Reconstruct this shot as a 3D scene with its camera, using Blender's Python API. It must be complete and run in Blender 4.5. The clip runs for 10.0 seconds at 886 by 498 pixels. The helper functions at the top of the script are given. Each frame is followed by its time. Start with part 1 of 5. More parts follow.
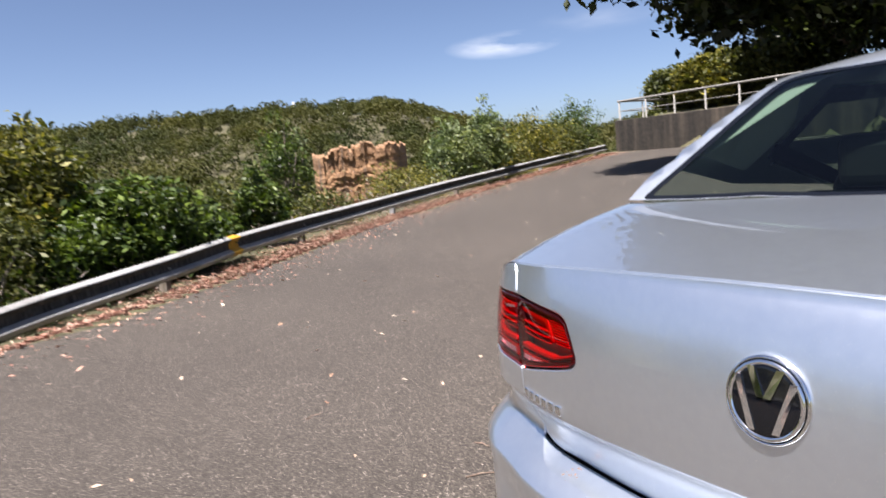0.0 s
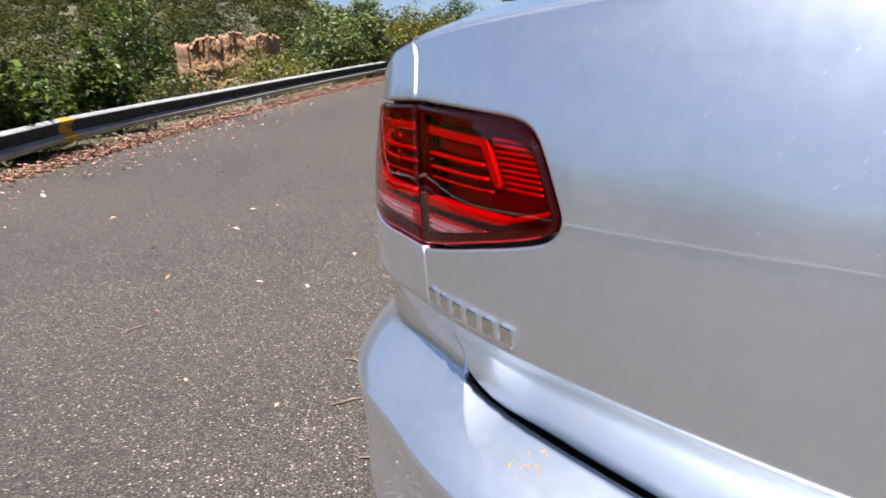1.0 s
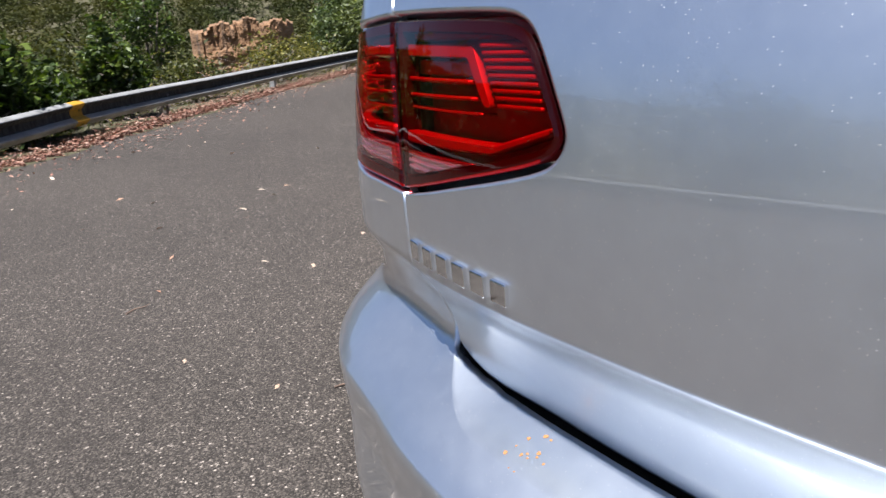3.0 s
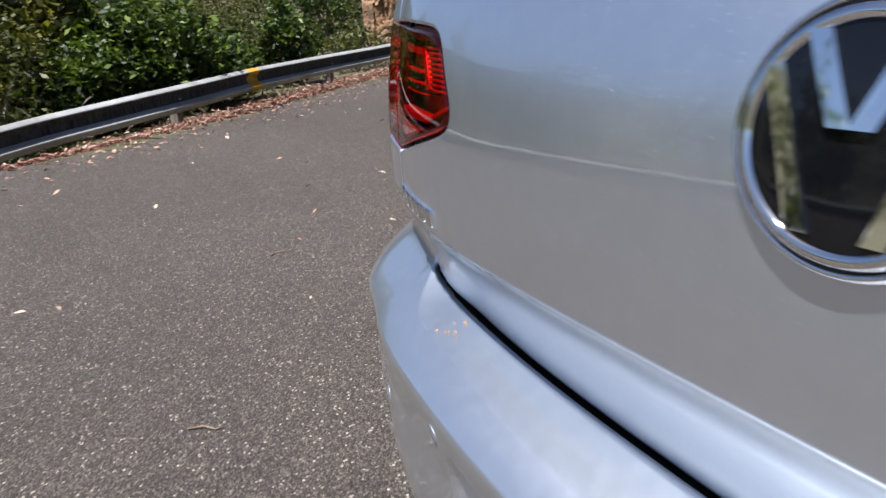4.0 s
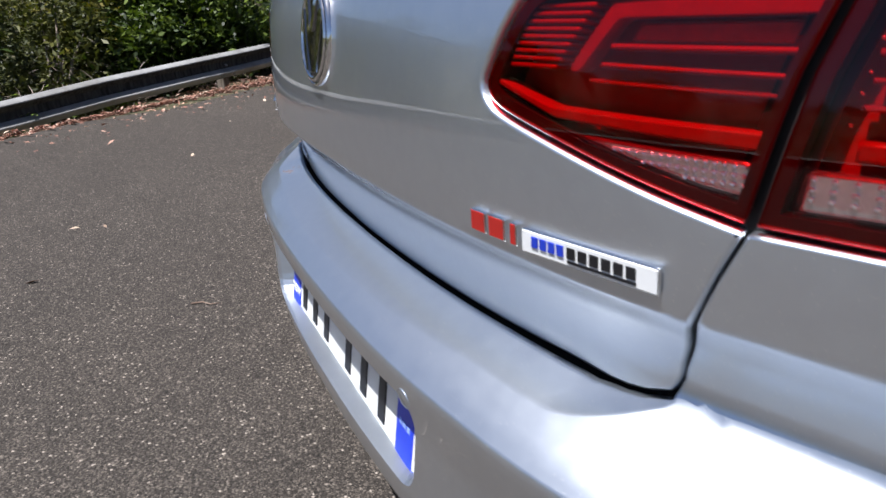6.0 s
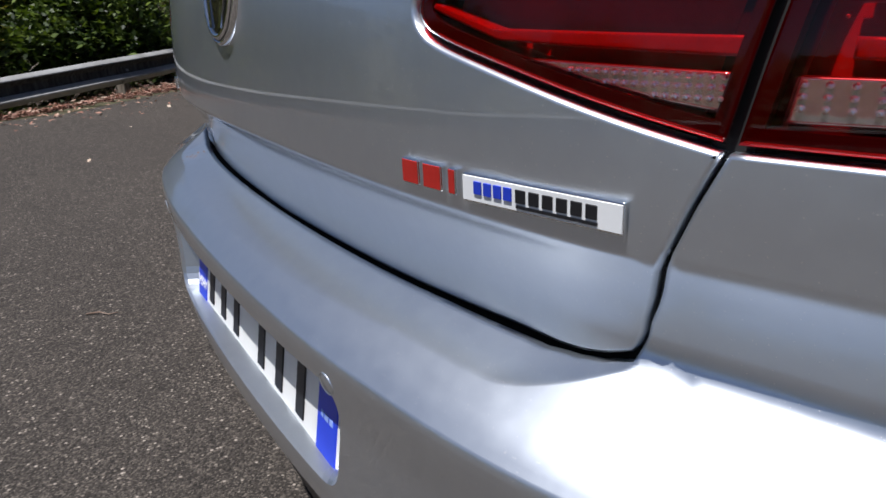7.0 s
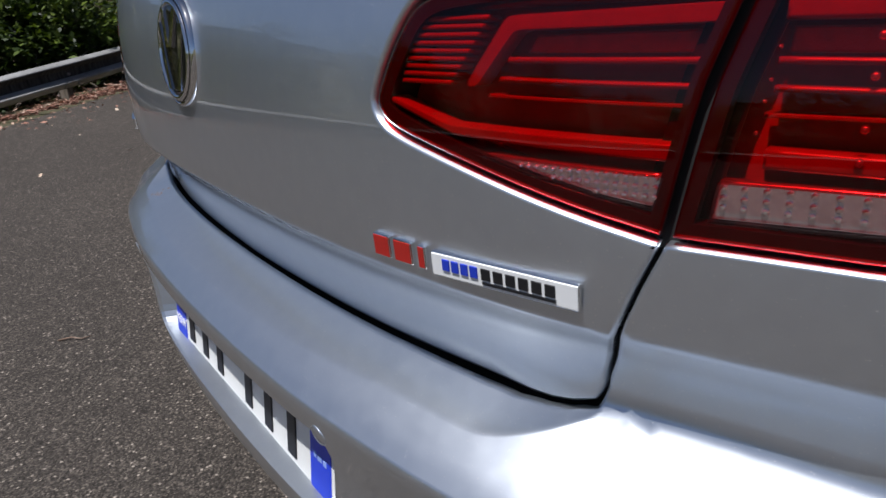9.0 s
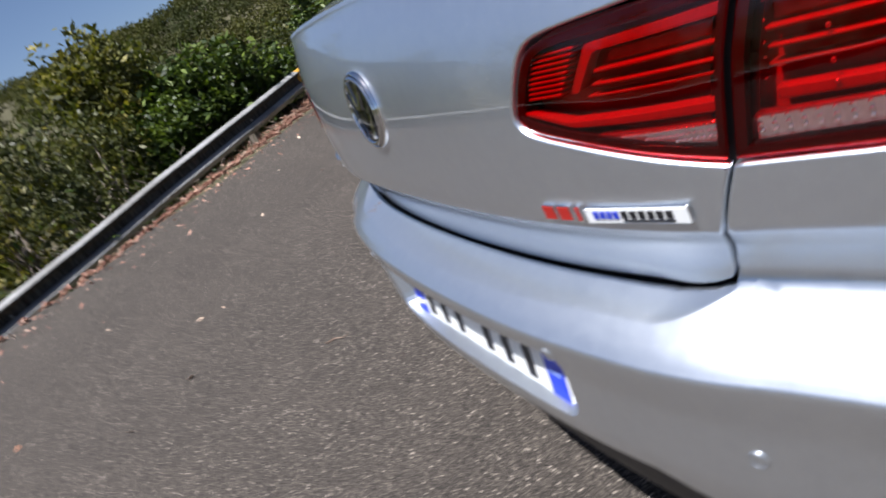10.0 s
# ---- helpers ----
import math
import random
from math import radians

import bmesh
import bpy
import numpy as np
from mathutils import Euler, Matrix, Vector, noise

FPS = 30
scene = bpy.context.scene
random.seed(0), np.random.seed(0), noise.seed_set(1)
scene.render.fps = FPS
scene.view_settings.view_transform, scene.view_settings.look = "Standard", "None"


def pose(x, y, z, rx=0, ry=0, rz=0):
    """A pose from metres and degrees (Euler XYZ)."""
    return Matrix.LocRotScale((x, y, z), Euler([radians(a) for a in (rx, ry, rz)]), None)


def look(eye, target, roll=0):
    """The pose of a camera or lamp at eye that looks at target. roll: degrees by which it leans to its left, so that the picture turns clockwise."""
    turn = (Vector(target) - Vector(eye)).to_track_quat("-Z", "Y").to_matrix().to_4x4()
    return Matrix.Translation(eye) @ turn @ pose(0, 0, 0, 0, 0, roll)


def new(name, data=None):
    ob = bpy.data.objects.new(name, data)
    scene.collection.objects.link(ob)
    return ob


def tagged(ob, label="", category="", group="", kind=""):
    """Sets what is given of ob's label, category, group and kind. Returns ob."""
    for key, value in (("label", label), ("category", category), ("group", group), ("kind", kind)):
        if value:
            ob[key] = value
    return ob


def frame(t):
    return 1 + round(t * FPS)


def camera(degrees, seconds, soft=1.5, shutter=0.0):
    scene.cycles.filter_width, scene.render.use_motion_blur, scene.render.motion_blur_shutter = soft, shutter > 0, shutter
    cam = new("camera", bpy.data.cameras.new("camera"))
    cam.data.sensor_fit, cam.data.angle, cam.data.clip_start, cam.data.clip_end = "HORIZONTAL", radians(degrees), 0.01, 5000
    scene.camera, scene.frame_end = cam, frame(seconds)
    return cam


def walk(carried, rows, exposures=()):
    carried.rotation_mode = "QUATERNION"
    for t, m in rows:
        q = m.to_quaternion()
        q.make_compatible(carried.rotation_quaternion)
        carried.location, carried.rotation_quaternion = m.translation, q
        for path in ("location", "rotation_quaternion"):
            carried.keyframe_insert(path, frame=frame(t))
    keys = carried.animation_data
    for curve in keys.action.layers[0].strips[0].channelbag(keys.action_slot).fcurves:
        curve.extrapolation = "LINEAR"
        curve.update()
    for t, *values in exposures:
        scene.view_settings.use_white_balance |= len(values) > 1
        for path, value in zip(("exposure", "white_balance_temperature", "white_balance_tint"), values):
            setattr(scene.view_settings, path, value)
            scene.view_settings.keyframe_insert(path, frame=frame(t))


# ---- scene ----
# ---- camera and its walk ----
cam = camera(65.3, 10.0, shutter=0.3)
PATH = [
    (0.0, (0.491, -0.854, 1.298), (-1.168, 0.233, 1.041), -5.5),
    (0.5, (0.185, -0.611, 1.173), (-1.338, 0.615, 0.752), -3.5),
    (1.0, (-0.065, -0.44, 1.056), (-1.473, 0.87, 0.505), -2.8),
    (1.5, (-0.146, -0.373, 0.996), (-1.477, 1.002, 0.415), -4.0),
    (2.0, (-0.159, -0.365, 0.977), (-1.491, 1.006, 0.391), -3.9),
    (3.5, (-0.037, -0.344, 1.003), (-1.586, 0.766, 0.394), -3.4),
    (4.0, (0.159, -0.34, 1.012), (-1.509, 0.56, 0.372), -3.6),
    (4.5, (0.391, -0.363, 1.016), (-1.315, 0.462, 0.375), -4.3),
    (5.0, (0.639, -0.39, 1.051), (-1.081, 0.39, 0.392), -3.7),
    (5.5, (0.764, -0.342, 1.052), (-0.944, 0.44, 0.366), -3.4),
    (6.0, (0.826, -0.282, 0.995), (-0.889, 0.475, 0.298), -3.2),
    (6.2, (0.829, -0.265, 0.973), (-0.876, 0.515, 0.278), -3.1),
    (7.5, (0.729, -0.292, 0.932), (-0.795, 0.824, 0.273), -0.7),
    (8.0, (0.708, -0.314, 0.947), (-0.748, 0.884, 0.282), -0.7),
    (8.5, (0.731, -0.3, 0.979), (-0.738, 0.856, 0.268), -2.3),
    (9.0, (0.789, -0.28, 1.01), (-0.747, 0.762, 0.266), -5.3),
    (9.5, (0.867, -0.273, 1.048), (-0.777, 0.58, 0.293), -9.5),
    (10.0, (0.969, -0.346, 1.109), (-0.815, 0.179, 0.373), -28.8),
]
walk(cam, [(t, look(eye, target, roll)) for t, eye, target, roll in PATH], [(0.0, 1.6, 6550, 15), (2.0, 1.25, 6150, 12), (4.5, 1.1, 6150, 12), (6.0, 0.8, 6150, 12), (7.5, 0.08, 6150, 12), (8.0, 0.0, 6150, 12), (9.5, 0.5, 6150, 12), (10.0, 0.95, 6150, 12)])

# ---- sky and sun ----
SUN_DIR = Vector((0.12, -0.33, 0.935)).normalized()
SUN_ELEV = math.asin(SUN_DIR.z)
world = bpy.data.worlds.new("world")
scene.world = world
world.use_nodes = True
wn = world.node_tree
sky = wn.nodes.new("ShaderNodeTexSky")
sky.sky_type = "NISHITA"
sky.sun_disc = False
sky.sun_elevation = SUN_ELEV
sky.sun_rotation = math.atan2(SUN_DIR.x, SUN_DIR.y)
sky.altitude = 600
sky.dust_density = 1.8
sky.air_density = 0.6
sky.ozone_density = 2.0
# two wisps of high cloud
way = wn.nodes.new("ShaderNodeTexCoord").outputs["Generated"]
stretch = wn.nodes.new("ShaderNodeMapping")
stretch.inputs["Scale"].default_value = (7.0, 7.0, 30.0)
wn.links.new(way, stretch.inputs["Vector"])
wisp = wn.nodes.new("ShaderNodeTexNoise")
wisp.inputs["Scale"].default_value, wisp.inputs["Detail"].default_value = 1.6, 6.0
wn.links.new(stretch.outputs[0], wisp.inputs["Vector"])
cover = None
for az, el, size, most in ((-50.3, 8.5, 0.085, 0.7), (-42.8, 9.6, 0.09, 0.12)):
    a, e = radians(az), radians(el)
    away = wn.nodes.new("ShaderNodeVectorMath")
    away.operation = "SUBTRACT"
    wn.links.new(way, away.inputs[0])
    away.inputs[1].default_value = (math.cos(e) * math.sin(a), math.cos(e) * math.cos(a), math.sin(e))
    flat = wn.nodes.new("ShaderNodeVectorMath")
    flat.operation = "MULTIPLY"
    wn.links.new(away.outputs[0], flat.inputs[0])
    flat.inputs[1].default_value = (1, 1, 4.5)
    far = wn.nodes.new("ShaderNodeVectorMath")
    far.operation = "LENGTH"
    wn.links.new(flat.outputs[0], far.inputs[0])
    fade = wn.nodes.new("ShaderNodeMapRange")
    wn.links.new(far.outputs["Value"], fade.inputs["Value"])
    for socket, value in zip(("From Min", "From Max", "To Min", "To Max"), (0.0, size, most, 0.0)):
        fade.inputs[socket].default_value = value
    if cover is None:
        cover = fade.outputs[0]
    else:
        both = wn.nodes.new("ShaderNodeMath")
        wn.links.new(cover, both.inputs[0])
        wn.links.new(fade.outputs[0], both.inputs[1])
        cover = both.outputs[0]
shape = wn.nodes.new("ShaderNodeMapRange")
wn.links.new(wisp.outputs["Fac"], shape.inputs["Value"])
shape.inputs["From Min"].default_value, shape.inputs["From Max"].default_value = 0.35, 0.65
thick = wn.nodes.new("ShaderNodeMath")
thick.operation = "MULTIPLY"
wn.links.new(cover, thick.inputs[0])
wn.links.new(shape.outputs[0], thick.inputs[1])
veil = wn.nodes.new("ShaderNodeMix")
veil.data_type = "RGBA"
wn.links.new(thick.outputs[0], veil.inputs[0])
wn.links.new(sky.outputs[0], veil.inputs[6])
veil.inputs[7].default_value = (9.0, 9.2, 9.6, 1)
wn.links.new(veil.outputs[2], wn.nodes["Background"].inputs[0])
wn.nodes["Background"].inputs[1].default_value = 0.055
sun_data = bpy.data.lights.new("sun", "SUN")
sun_data.energy = 5.0
sun_data.angle = radians(0.53)
sun_data.color = (1.0, 0.97, 0.935)
sun = new("sun", sun_data)
sun.matrix_world = look(tuple(SUN_DIR * 60), (0, 0, 0))


# ---- materials ----
class Nodes:
    """Short hand for building one material."""

    def __init__(self, name):
        self.m = bpy.data.materials.new(name)
        self.m.use_nodes = True
        self.t = self.m.node_tree
        self.b = self.t.nodes["Principled BSDF"]
        self.out = self.t.nodes["Material Output"]

    def n(self, kind, **inputs):
        node = self.t.nodes.new("ShaderNode" + kind)
        for k, v in inputs.items():
            self.put(node.inputs[k.replace("_", " ")], v)
        return node

    def put(self, socket, v):
        if isinstance(v, bpy.types.NodeSocket):
            self.t.links.new(v, socket)
        elif isinstance(v, (tuple, list)) and len(v) == 3 and socket.type == "RGBA":
            socket.default_value = (*v, 1)
        else:
            socket.default_value = v

    def set(self, **inputs):
        for k, v in inputs.items():
            self.put(self.b.inputs[k.replace("_", " ")], v)
        return self

    def coord(self, which="Object"):
        return self.t.nodes.new("ShaderNodeTexCoord").outputs[which]

    def noise(self, scale, detail=4.0, rough=0.55, vec=None, stretch=None):
        node = self.n("TexNoise", Scale=scale, Detail=detail, Roughness=rough)
        v = vec or self.coord()
        if stretch:
            mp = self.n("Mapping", Vector=v)
            mp.inputs["Scale"].default_value = stretch
            v = mp.outputs[0]
        self.put(node.inputs["Vector"], v)
        return node.outputs["Fac"]

    def ramp(self, fac, *stops):
        node = self.n("ValToRGB", Fac=fac)
        el = node.color_ramp.elements
        while len(el) < len(stops):
            el.new(0.5)
        for e, (p, c) in zip(el, stops):
            e.position = p
            e.color = (*c, 1) if len(c) == 3 else c
        return node.outputs["Color"]

    def mix(self, fac, a, b, mode="MIX"):
        node = self.t.nodes.new("ShaderNodeMix")
        node.data_type = "RGBA"
        node.blend_type = mode
        for i, v in ((0, fac), (6, a), (7, b)):
            self.put(node.inputs[i], v)
        return node.outputs[2]

    def math(self, op, a, b=0.0):
        node = self.t.nodes.new("ShaderNodeMath")
        node.operation = op
        self.put(node.inputs[0], a)
        self.put(node.inputs[1], b)
        return node.outputs[0]

    def bump(self, height, strength=0.3, distance=0.01):
        return self.n("Bump", Height=height, Strength=strength, Distance=distance).outputs[0]

    def island(self):
        return self.t.nodes.new("ShaderNodeNewGeometry").outputs["Random Per Island"]


def plain(name, color, rough=0.5, metal=0.0, vary=0.12, scale=40.0, coat=0.0, bump=0.0):
    """A surface with slight variation in colour and gloss at two scales."""
    s = Nodes(name)
    a, b = s.noise(scale), s.noise(scale * 7)
    dark = tuple(c * (1 - vary) for c in color)
    lite = tuple(min(1, c * (1 + vary)) for c in color)
    s.set(Base_Color=s.ramp(s.math("ADD", s.math("MULTIPLY", a, 0.6), s.math("MULTIPLY", b, 0.4)), (0.3, dark), (0.7, lite)),
          Roughness=s.n("MapRange", Value=a, To_Min=rough * 0.85, To_Max=min(1, rough * 1.15)).outputs[0],
          Metallic=metal, Coat_Weight=coat, Coat_Roughness=0.03)
    if bump:
        s.set(Normal=s.bump(b, bump, 0.002))
    return s.m


def paint_silver():
    s = Nodes("silver_metallic_paint")
    dust = s.noise(9.0, 5.0)
    # rare white dots painted in for the sun's sparkle on the flakes
    flake_glint = s.n("TexVoronoi", Scale=650.0, Vector=s.coord())
    pick = s.n("SeparateColor", Color=flake_glint.outputs["Color"]).outputs[0]
    dot = s.math("LESS_THAN", flake_glint.outputs["Distance"], 0.22)
    fl = s.math("MULTIPLY", pick, dot)
    cloudy = s.noise(60.0, 3.0)
    s.set(Base_Color=s.mix(s.ramp(fl, (0.945, (0, 0, 0)), (0.95, (1, 1, 1))), s.ramp(cloudy, (0.3, (0.735, 0.785, 0.845)), (0.7, (0.765, 0.815, 0.87))), (1.0, 1.0, 1.0)),
          Metallic=s.ramp(fl, (0.945, (0.96,) * 3), (0.95, (0.55,) * 3)), Roughness=s.ramp(cloudy, (0.3, (0.35,) * 3), (0.7, (0.37,) * 3)),
          Coat_Weight=1.0, Coat_IOR=1.75,
          Coat_Roughness=s.n("MapRange", Value=dust, From_Min=0.35, From_Max=0.75, To_Min=0.010, To_Max=0.035).outputs[0])
    return s.m


def lens(name, tint, gloss=0.012):
    s = Nodes(name)
    s.t.nodes.remove(s.b)
    clear = s.n("BsdfTransparent", Color=tint)
    shine = s.n("BsdfGlossy", Roughness=gloss)
    facing = s.n("LayerWeight", Blend=0.5).outputs["Facing"]
    mixer = s.n("MixShader", Fac=s.math("ADD", s.math("MULTIPLY", s.math("POWER", facing, 5.0), 0.96), 0.035))
    s.t.links.new(clear.outputs[0], mixer.inputs[1])
    s.t.links.new(shine.outputs[0], mixer.inputs[2])
    s.t.links.new(mixer.outputs[0], s.out.inputs[0])
    return s.m


def asphalt():
    s = Nodes("worn_asphalt")
    v = s.coord()
    big, mid = s.noise(0.35, 5.0, vec=v), s.noise(3.0, 6.0, vec=v)
    chips = s.n("TexVoronoi", Scale=120.0, Vector=v)
    fines = s.n("TexVoronoi", Scale=290.0, Vector=v)
    shade = s.n("SeparateColor", Color=chips.outputs["Color"]).outputs[0]
    small = s.n("SeparateColor", Color=fines.outputs["Color"]).outputs[0]
    tone = s.ramp(shade, (0.0, (0.026, 0.023, 0.020)), (0.40, (0.056, 0.050, 0.044)), (0.75, (0.115, 0.103, 0.092)), (0.92, (0.19, 0.172, 0.15)), (0.99, (0.52, 0.48, 0.43)))
    sand = s.ramp(small, (0.0, (0.013, 0.0115, 0.010)), (0.7, (0.062, 0.055, 0.048)), (1.0, (0.20, 0.18, 0.16)))
    col = s.mix(s.ramp(chips.outputs["Distance"], (0.34, (0, 0, 0)), (0.52, (1, 1, 1))), tone, sand)
    patch = s.ramp(s.math("ADD", s.math("MULTIPLY", big, 0.65), s.math("MULTIPLY", mid, 0.35)), (0.33, (0.58, 0.545, 0.515)), (0.68, (0.82, 0.77, 0.725)))
    s.set(Base_Color=s.mix(1.0, col, patch, "MULTIPLY"), Roughness=0.82, Specular_IOR_Level=0.3,
          Normal=s.bump(s.math("SUBTRACT", s.math("MULTIPLY", mid, 0.3), chips.outputs["Distance"]), 0.55, 0.006))
    return s.m


def foliage(name, dark, mid, light, thin=0.35, patches=0.7, gloss=0.4):
    """Leaves that differ one from another, and let some light through."""
    s = Nodes(name)
    r = s.island()
    col = s.ramp(r, (0.0, dark), (0.5, mid), (0.93, light), (1.0, tuple(c * 1.25 for c in light)))
    patch = s.ramp(s.noise(patches, 3.0), (0.3, (0.62, 0.7, 0.7)), (0.7, (1.25, 1.12, 0.9)))
    col = s.mix(1.0, col, patch, "MULTIPLY")
    s.set(Base_Color=col, Roughness=0.5, Specular_IOR_Level=gloss)
    trans = s.n("BsdfTranslucent", Color=s.mix(1.0, col, (1.15, 1.25, 0.5), "MULTIPLY"))
    mixer = s.n("MixShader", Fac=thin)
    s.t.links.new(s.b.outputs[0], mixer.inputs[1])
    s.t.links.new(trans.outputs[0], mixer.inputs[2])
    s.t.links.new(mixer.outputs[0], s.out.inputs[0])
    return s.m


def earth():
    s = Nodes("earth_and_scrub")
    a, b = s.noise(0.4, 6.0), s.noise(9.0, 6.0)
    col = s.ramp(a, (0.3, (0.055, 0.05, 0.025)), (0.55, (0.05, 0.055, 0.02)), (0.75, (0.09, 0.075, 0.042)))
    s.set(Base_Color=s.mix(s.math("MULTIPLY", b, 0.6), col, (0.10, 0.075, 0.045)), Roughness=0.95,
          Normal=s.bump(b, 0.8, 0.05))
    return s.m


def sandstone():
    s = Nodes("weathered_sandstone")
    v = s.coord()
    beds = s.noise(0.5, 6.0, vec=v, stretch=(0.25, 0.25, 3.0))
    runs = s.noise(0.6, 5.0, vec=v, stretch=(1.4, 1.4, 0.12))
    grain = s.noise(4.0, 6.0, vec=v)
    col = s.ramp(beds, (0.3, (0.17, 0.08, 0.036)), (0.5, (0.28, 0.145, 0.065)), (0.7, (0.36, 0.21, 0.10)))
    col = s.mix(s.ramp(runs, (0.52, (0, 0, 0)), (0.66, (0.75, 0.75, 0.75))), col, (0.10, 0.075, 0.06))
    s.set(Base_Color=s.mix(0.25, col, s.ramp(grain, (0.3, (0.12, 0.07, 0.04)), (0.7, (0.42, 0.29, 0.18)))), Roughness=0.9,
          Normal=s.bump(s.math("ADD", beds, grain), 0.9, 0.4))
    return s.m


def concrete():
    s = Nodes("stained_and_shaded_concrete")
    v = s.coord()
    runs = s.noise(1.7, 5.0, vec=v, stretch=(1.3, 1.3, 0.06))
    grain = s.noise(6.0, 6.0, vec=v)
    # water streaks; the whole range is darkened to include the trees' shade
    col = s.ramp(runs, (0.42, (0.008, 0.006, 0.005)), (0.52, (0.026, 0.020, 0.015)), (0.66, (0.09, 0.07, 0.052)))
    s.set(Base_Color=s.mix(0.25, col, s.ramp(grain, (0.3, (0.02, 0.018, 0.015)), (0.7, (0.09, 0.075, 0.06)))), Roughness=0.92,
          Normal=s.bump(grain, 0.5, 0.02))
    return s.m


def galvanised():
    s = Nodes("dull_galvanised_steel")
    v = s.coord()
    spangle, dirt = s.noise(14.0, 4.0, vec=v), s.noise(2.2, 6.0, vec=v)
    col = s.ramp(dirt, (0.3, (0.18, 0.175, 0.165)), (0.6, (0.30, 0.30, 0.295)), (0.8, (0.37, 0.37, 0.365)))
    s.set(Base_Color=s.mix(0.2, col, s.ramp(spangle, (0.4, (0.20, 0.20, 0.20)), (0.6, (0.36, 0.36, 0.36)))),
          Metallic=0.1, Roughness=0.6, Specular_IOR_Level=0.3, Normal=s.bump(dirt, 0.15, 0.01))
    return s.m


def bark(name, a, b):
    s = Nodes(name)
    n1 = s.noise(6.0, 6.0, stretch=(4.0, 4.0, 0.6))
    s.set(Base_Color=s.ramp(n1, (0.35, a), (0.7, b)), Roughness=0.9, Normal=s.bump(n1, 0.6, 0.02))
    return s.m


def litter(name, *cols):
    s = Nodes(name)
    step = 1.0 / max(1, len(cols) - 1)
    s.set(Base_Color=s.ramp(s.island(), *[(i * step, c) for i, c in enumerate(cols)]), Roughness=0.75)
    return s.m


M_PAINT = paint_silver()
M_CHROME = plain("chrome", (0.86, 0.87, 0.88), 0.05, 1.0, 0.03)
M_SATIN = plain("satin_metal_trim", (0.55, 0.56, 0.58), 0.3, 1.0, 0.05)
M_BLACK = plain("black_plastic", (0.018, 0.018, 0.02), 0.5, 0.0, 0.2, bump=0.1)
M_GLOSSBLACK = plain("gloss_black", (0.004, 0.0045, 0.006), 0.06, 0.0, 0.2)
M_RUBBER = plain("rubber", (0.010, 0.010, 0.010), 0.9, 0.0, 0.2)
M_GLASS = lens("tinted_window_glass", (0.40, 0.50, 0.45))
M_LENS_RED = lens("red_lamp_lens", (0.95, 0.09, 0.09))
M_LENS_CLEAR = lens("clear_lamp_lens", (0.92, 0.88, 0.88))
M_LAMP_RED = plain("red_lamp_plastic", (0.23, 0.006, 0.007), 0.3, 0.0, 0.15, 90)
M_LAMP_DARK = plain("red_lamp_housing", (0.28, 0.008, 0.008), 0.35, 0.0, 0.25)
M_LAMP_PLATE = plain("ribbed_red_lamp_reflector", (0.34, 0.009, 0.009), 0.3, 0.0, 0.3, 160, bump=0.3)
M_LAMP_RIM = plain("dark_red_lamp_border", (0.018, 0.002, 0.003), 0.4, 0.0, 0.2)
M_REFLECT = plain("lamp_reflector_chrome", (0.88, 0.88, 0.90), 0.16, 0.9, 0.2, 140)
M_PLATE_WHITE = plain("white_plate_enamel", (0.80, 0.80, 0.77), 0.35, 0.0, 0.03)
M_PLATE_BLUE = plain("blue_plate_band", (0.015, 0.05, 0.62), 0.35, 0.0, 0.06)
M_PLATE_BLUE_PALE = plain("pale_blue_plate_print", (0.25, 0.36, 0.75), 0.4, 0.0, 0.2)
M_PLATE_BLACK = plain("black_plate_enamel", (0.012, 0.012, 0.014), 0.4, 0.0, 0.1)
M_RED_ENAMEL = plain("red_enamel", (0.42, 0.02, 0.014), 0.3, 0.0, 0.1)
M_WHITE_ENAMEL = plain("white_enamel", (0.82, 0.83, 0.82), 0.3, 0.0, 0.03)
M_BLUE_ENAMEL = plain("blue_enamel", (0.02, 0.05, 0.50), 0.3, 0.0, 0.1)
M_SEAT = plain("dark_seat_leather", (0.012, 0.012, 0.013), 0.6, 0.0, 0.2, 60, bump=0.2)
M_CLOTH = plain("pale_headliner_cloth", (0.45, 0.44, 0.40), 0.9, 0.0, 0.08, 60)
M_ASPHALT = asphalt()
M_EARTH = earth()
M_STONE = sandstone()
M_CONCRETE = concrete()
M_STEEL = galvanised()
# near-black that holds both grime and the shade in the rail's trough
M_GRIME_SHADE = bark("grime_and_shade_on_steel", (0.012, 0.012, 0.012), (0.065, 0.064, 0.060))
M_YELLOW = plain("yellow_road_paint", (0.45, 0.24, 0.02), 0.6, 0.0, 0.25, 12)
M_WOOD = bark("weathered_post_timber", (0.10, 0.08, 0.06), (0.26, 0.22, 0.18))
M_BARK = bark("grey_eucalypt_bark", (0.10, 0.075, 0.055), (0.30, 0.25, 0.20))
M_TWIG = bark("dry_twig", (0.16, 0.10, 0.07), (0.34, 0.26, 0.20))
M_FENCE = plain("weathered_grey_pipe", (0.20, 0.19, 0.175), 0.7, 0.0, 0.2, 6)
M_POLE = plain("pale_pole", (0.62, 0.60, 0.56), 0.7, 0.0, 0.1)
M_LEAF_FRESH = foliage("fresh_green_leaves", (0.012, 0.024, 0.004), (0.036, 0.066, 0.009), (0.115, 0.165, 0.026), 0.25)
M_LEAF_OLIVE = foliage("olive_leaves", (0.025, 0.034, 0.010), (0.060, 0.072, 0.020), (0.13, 0.135, 0.040), 0.28)
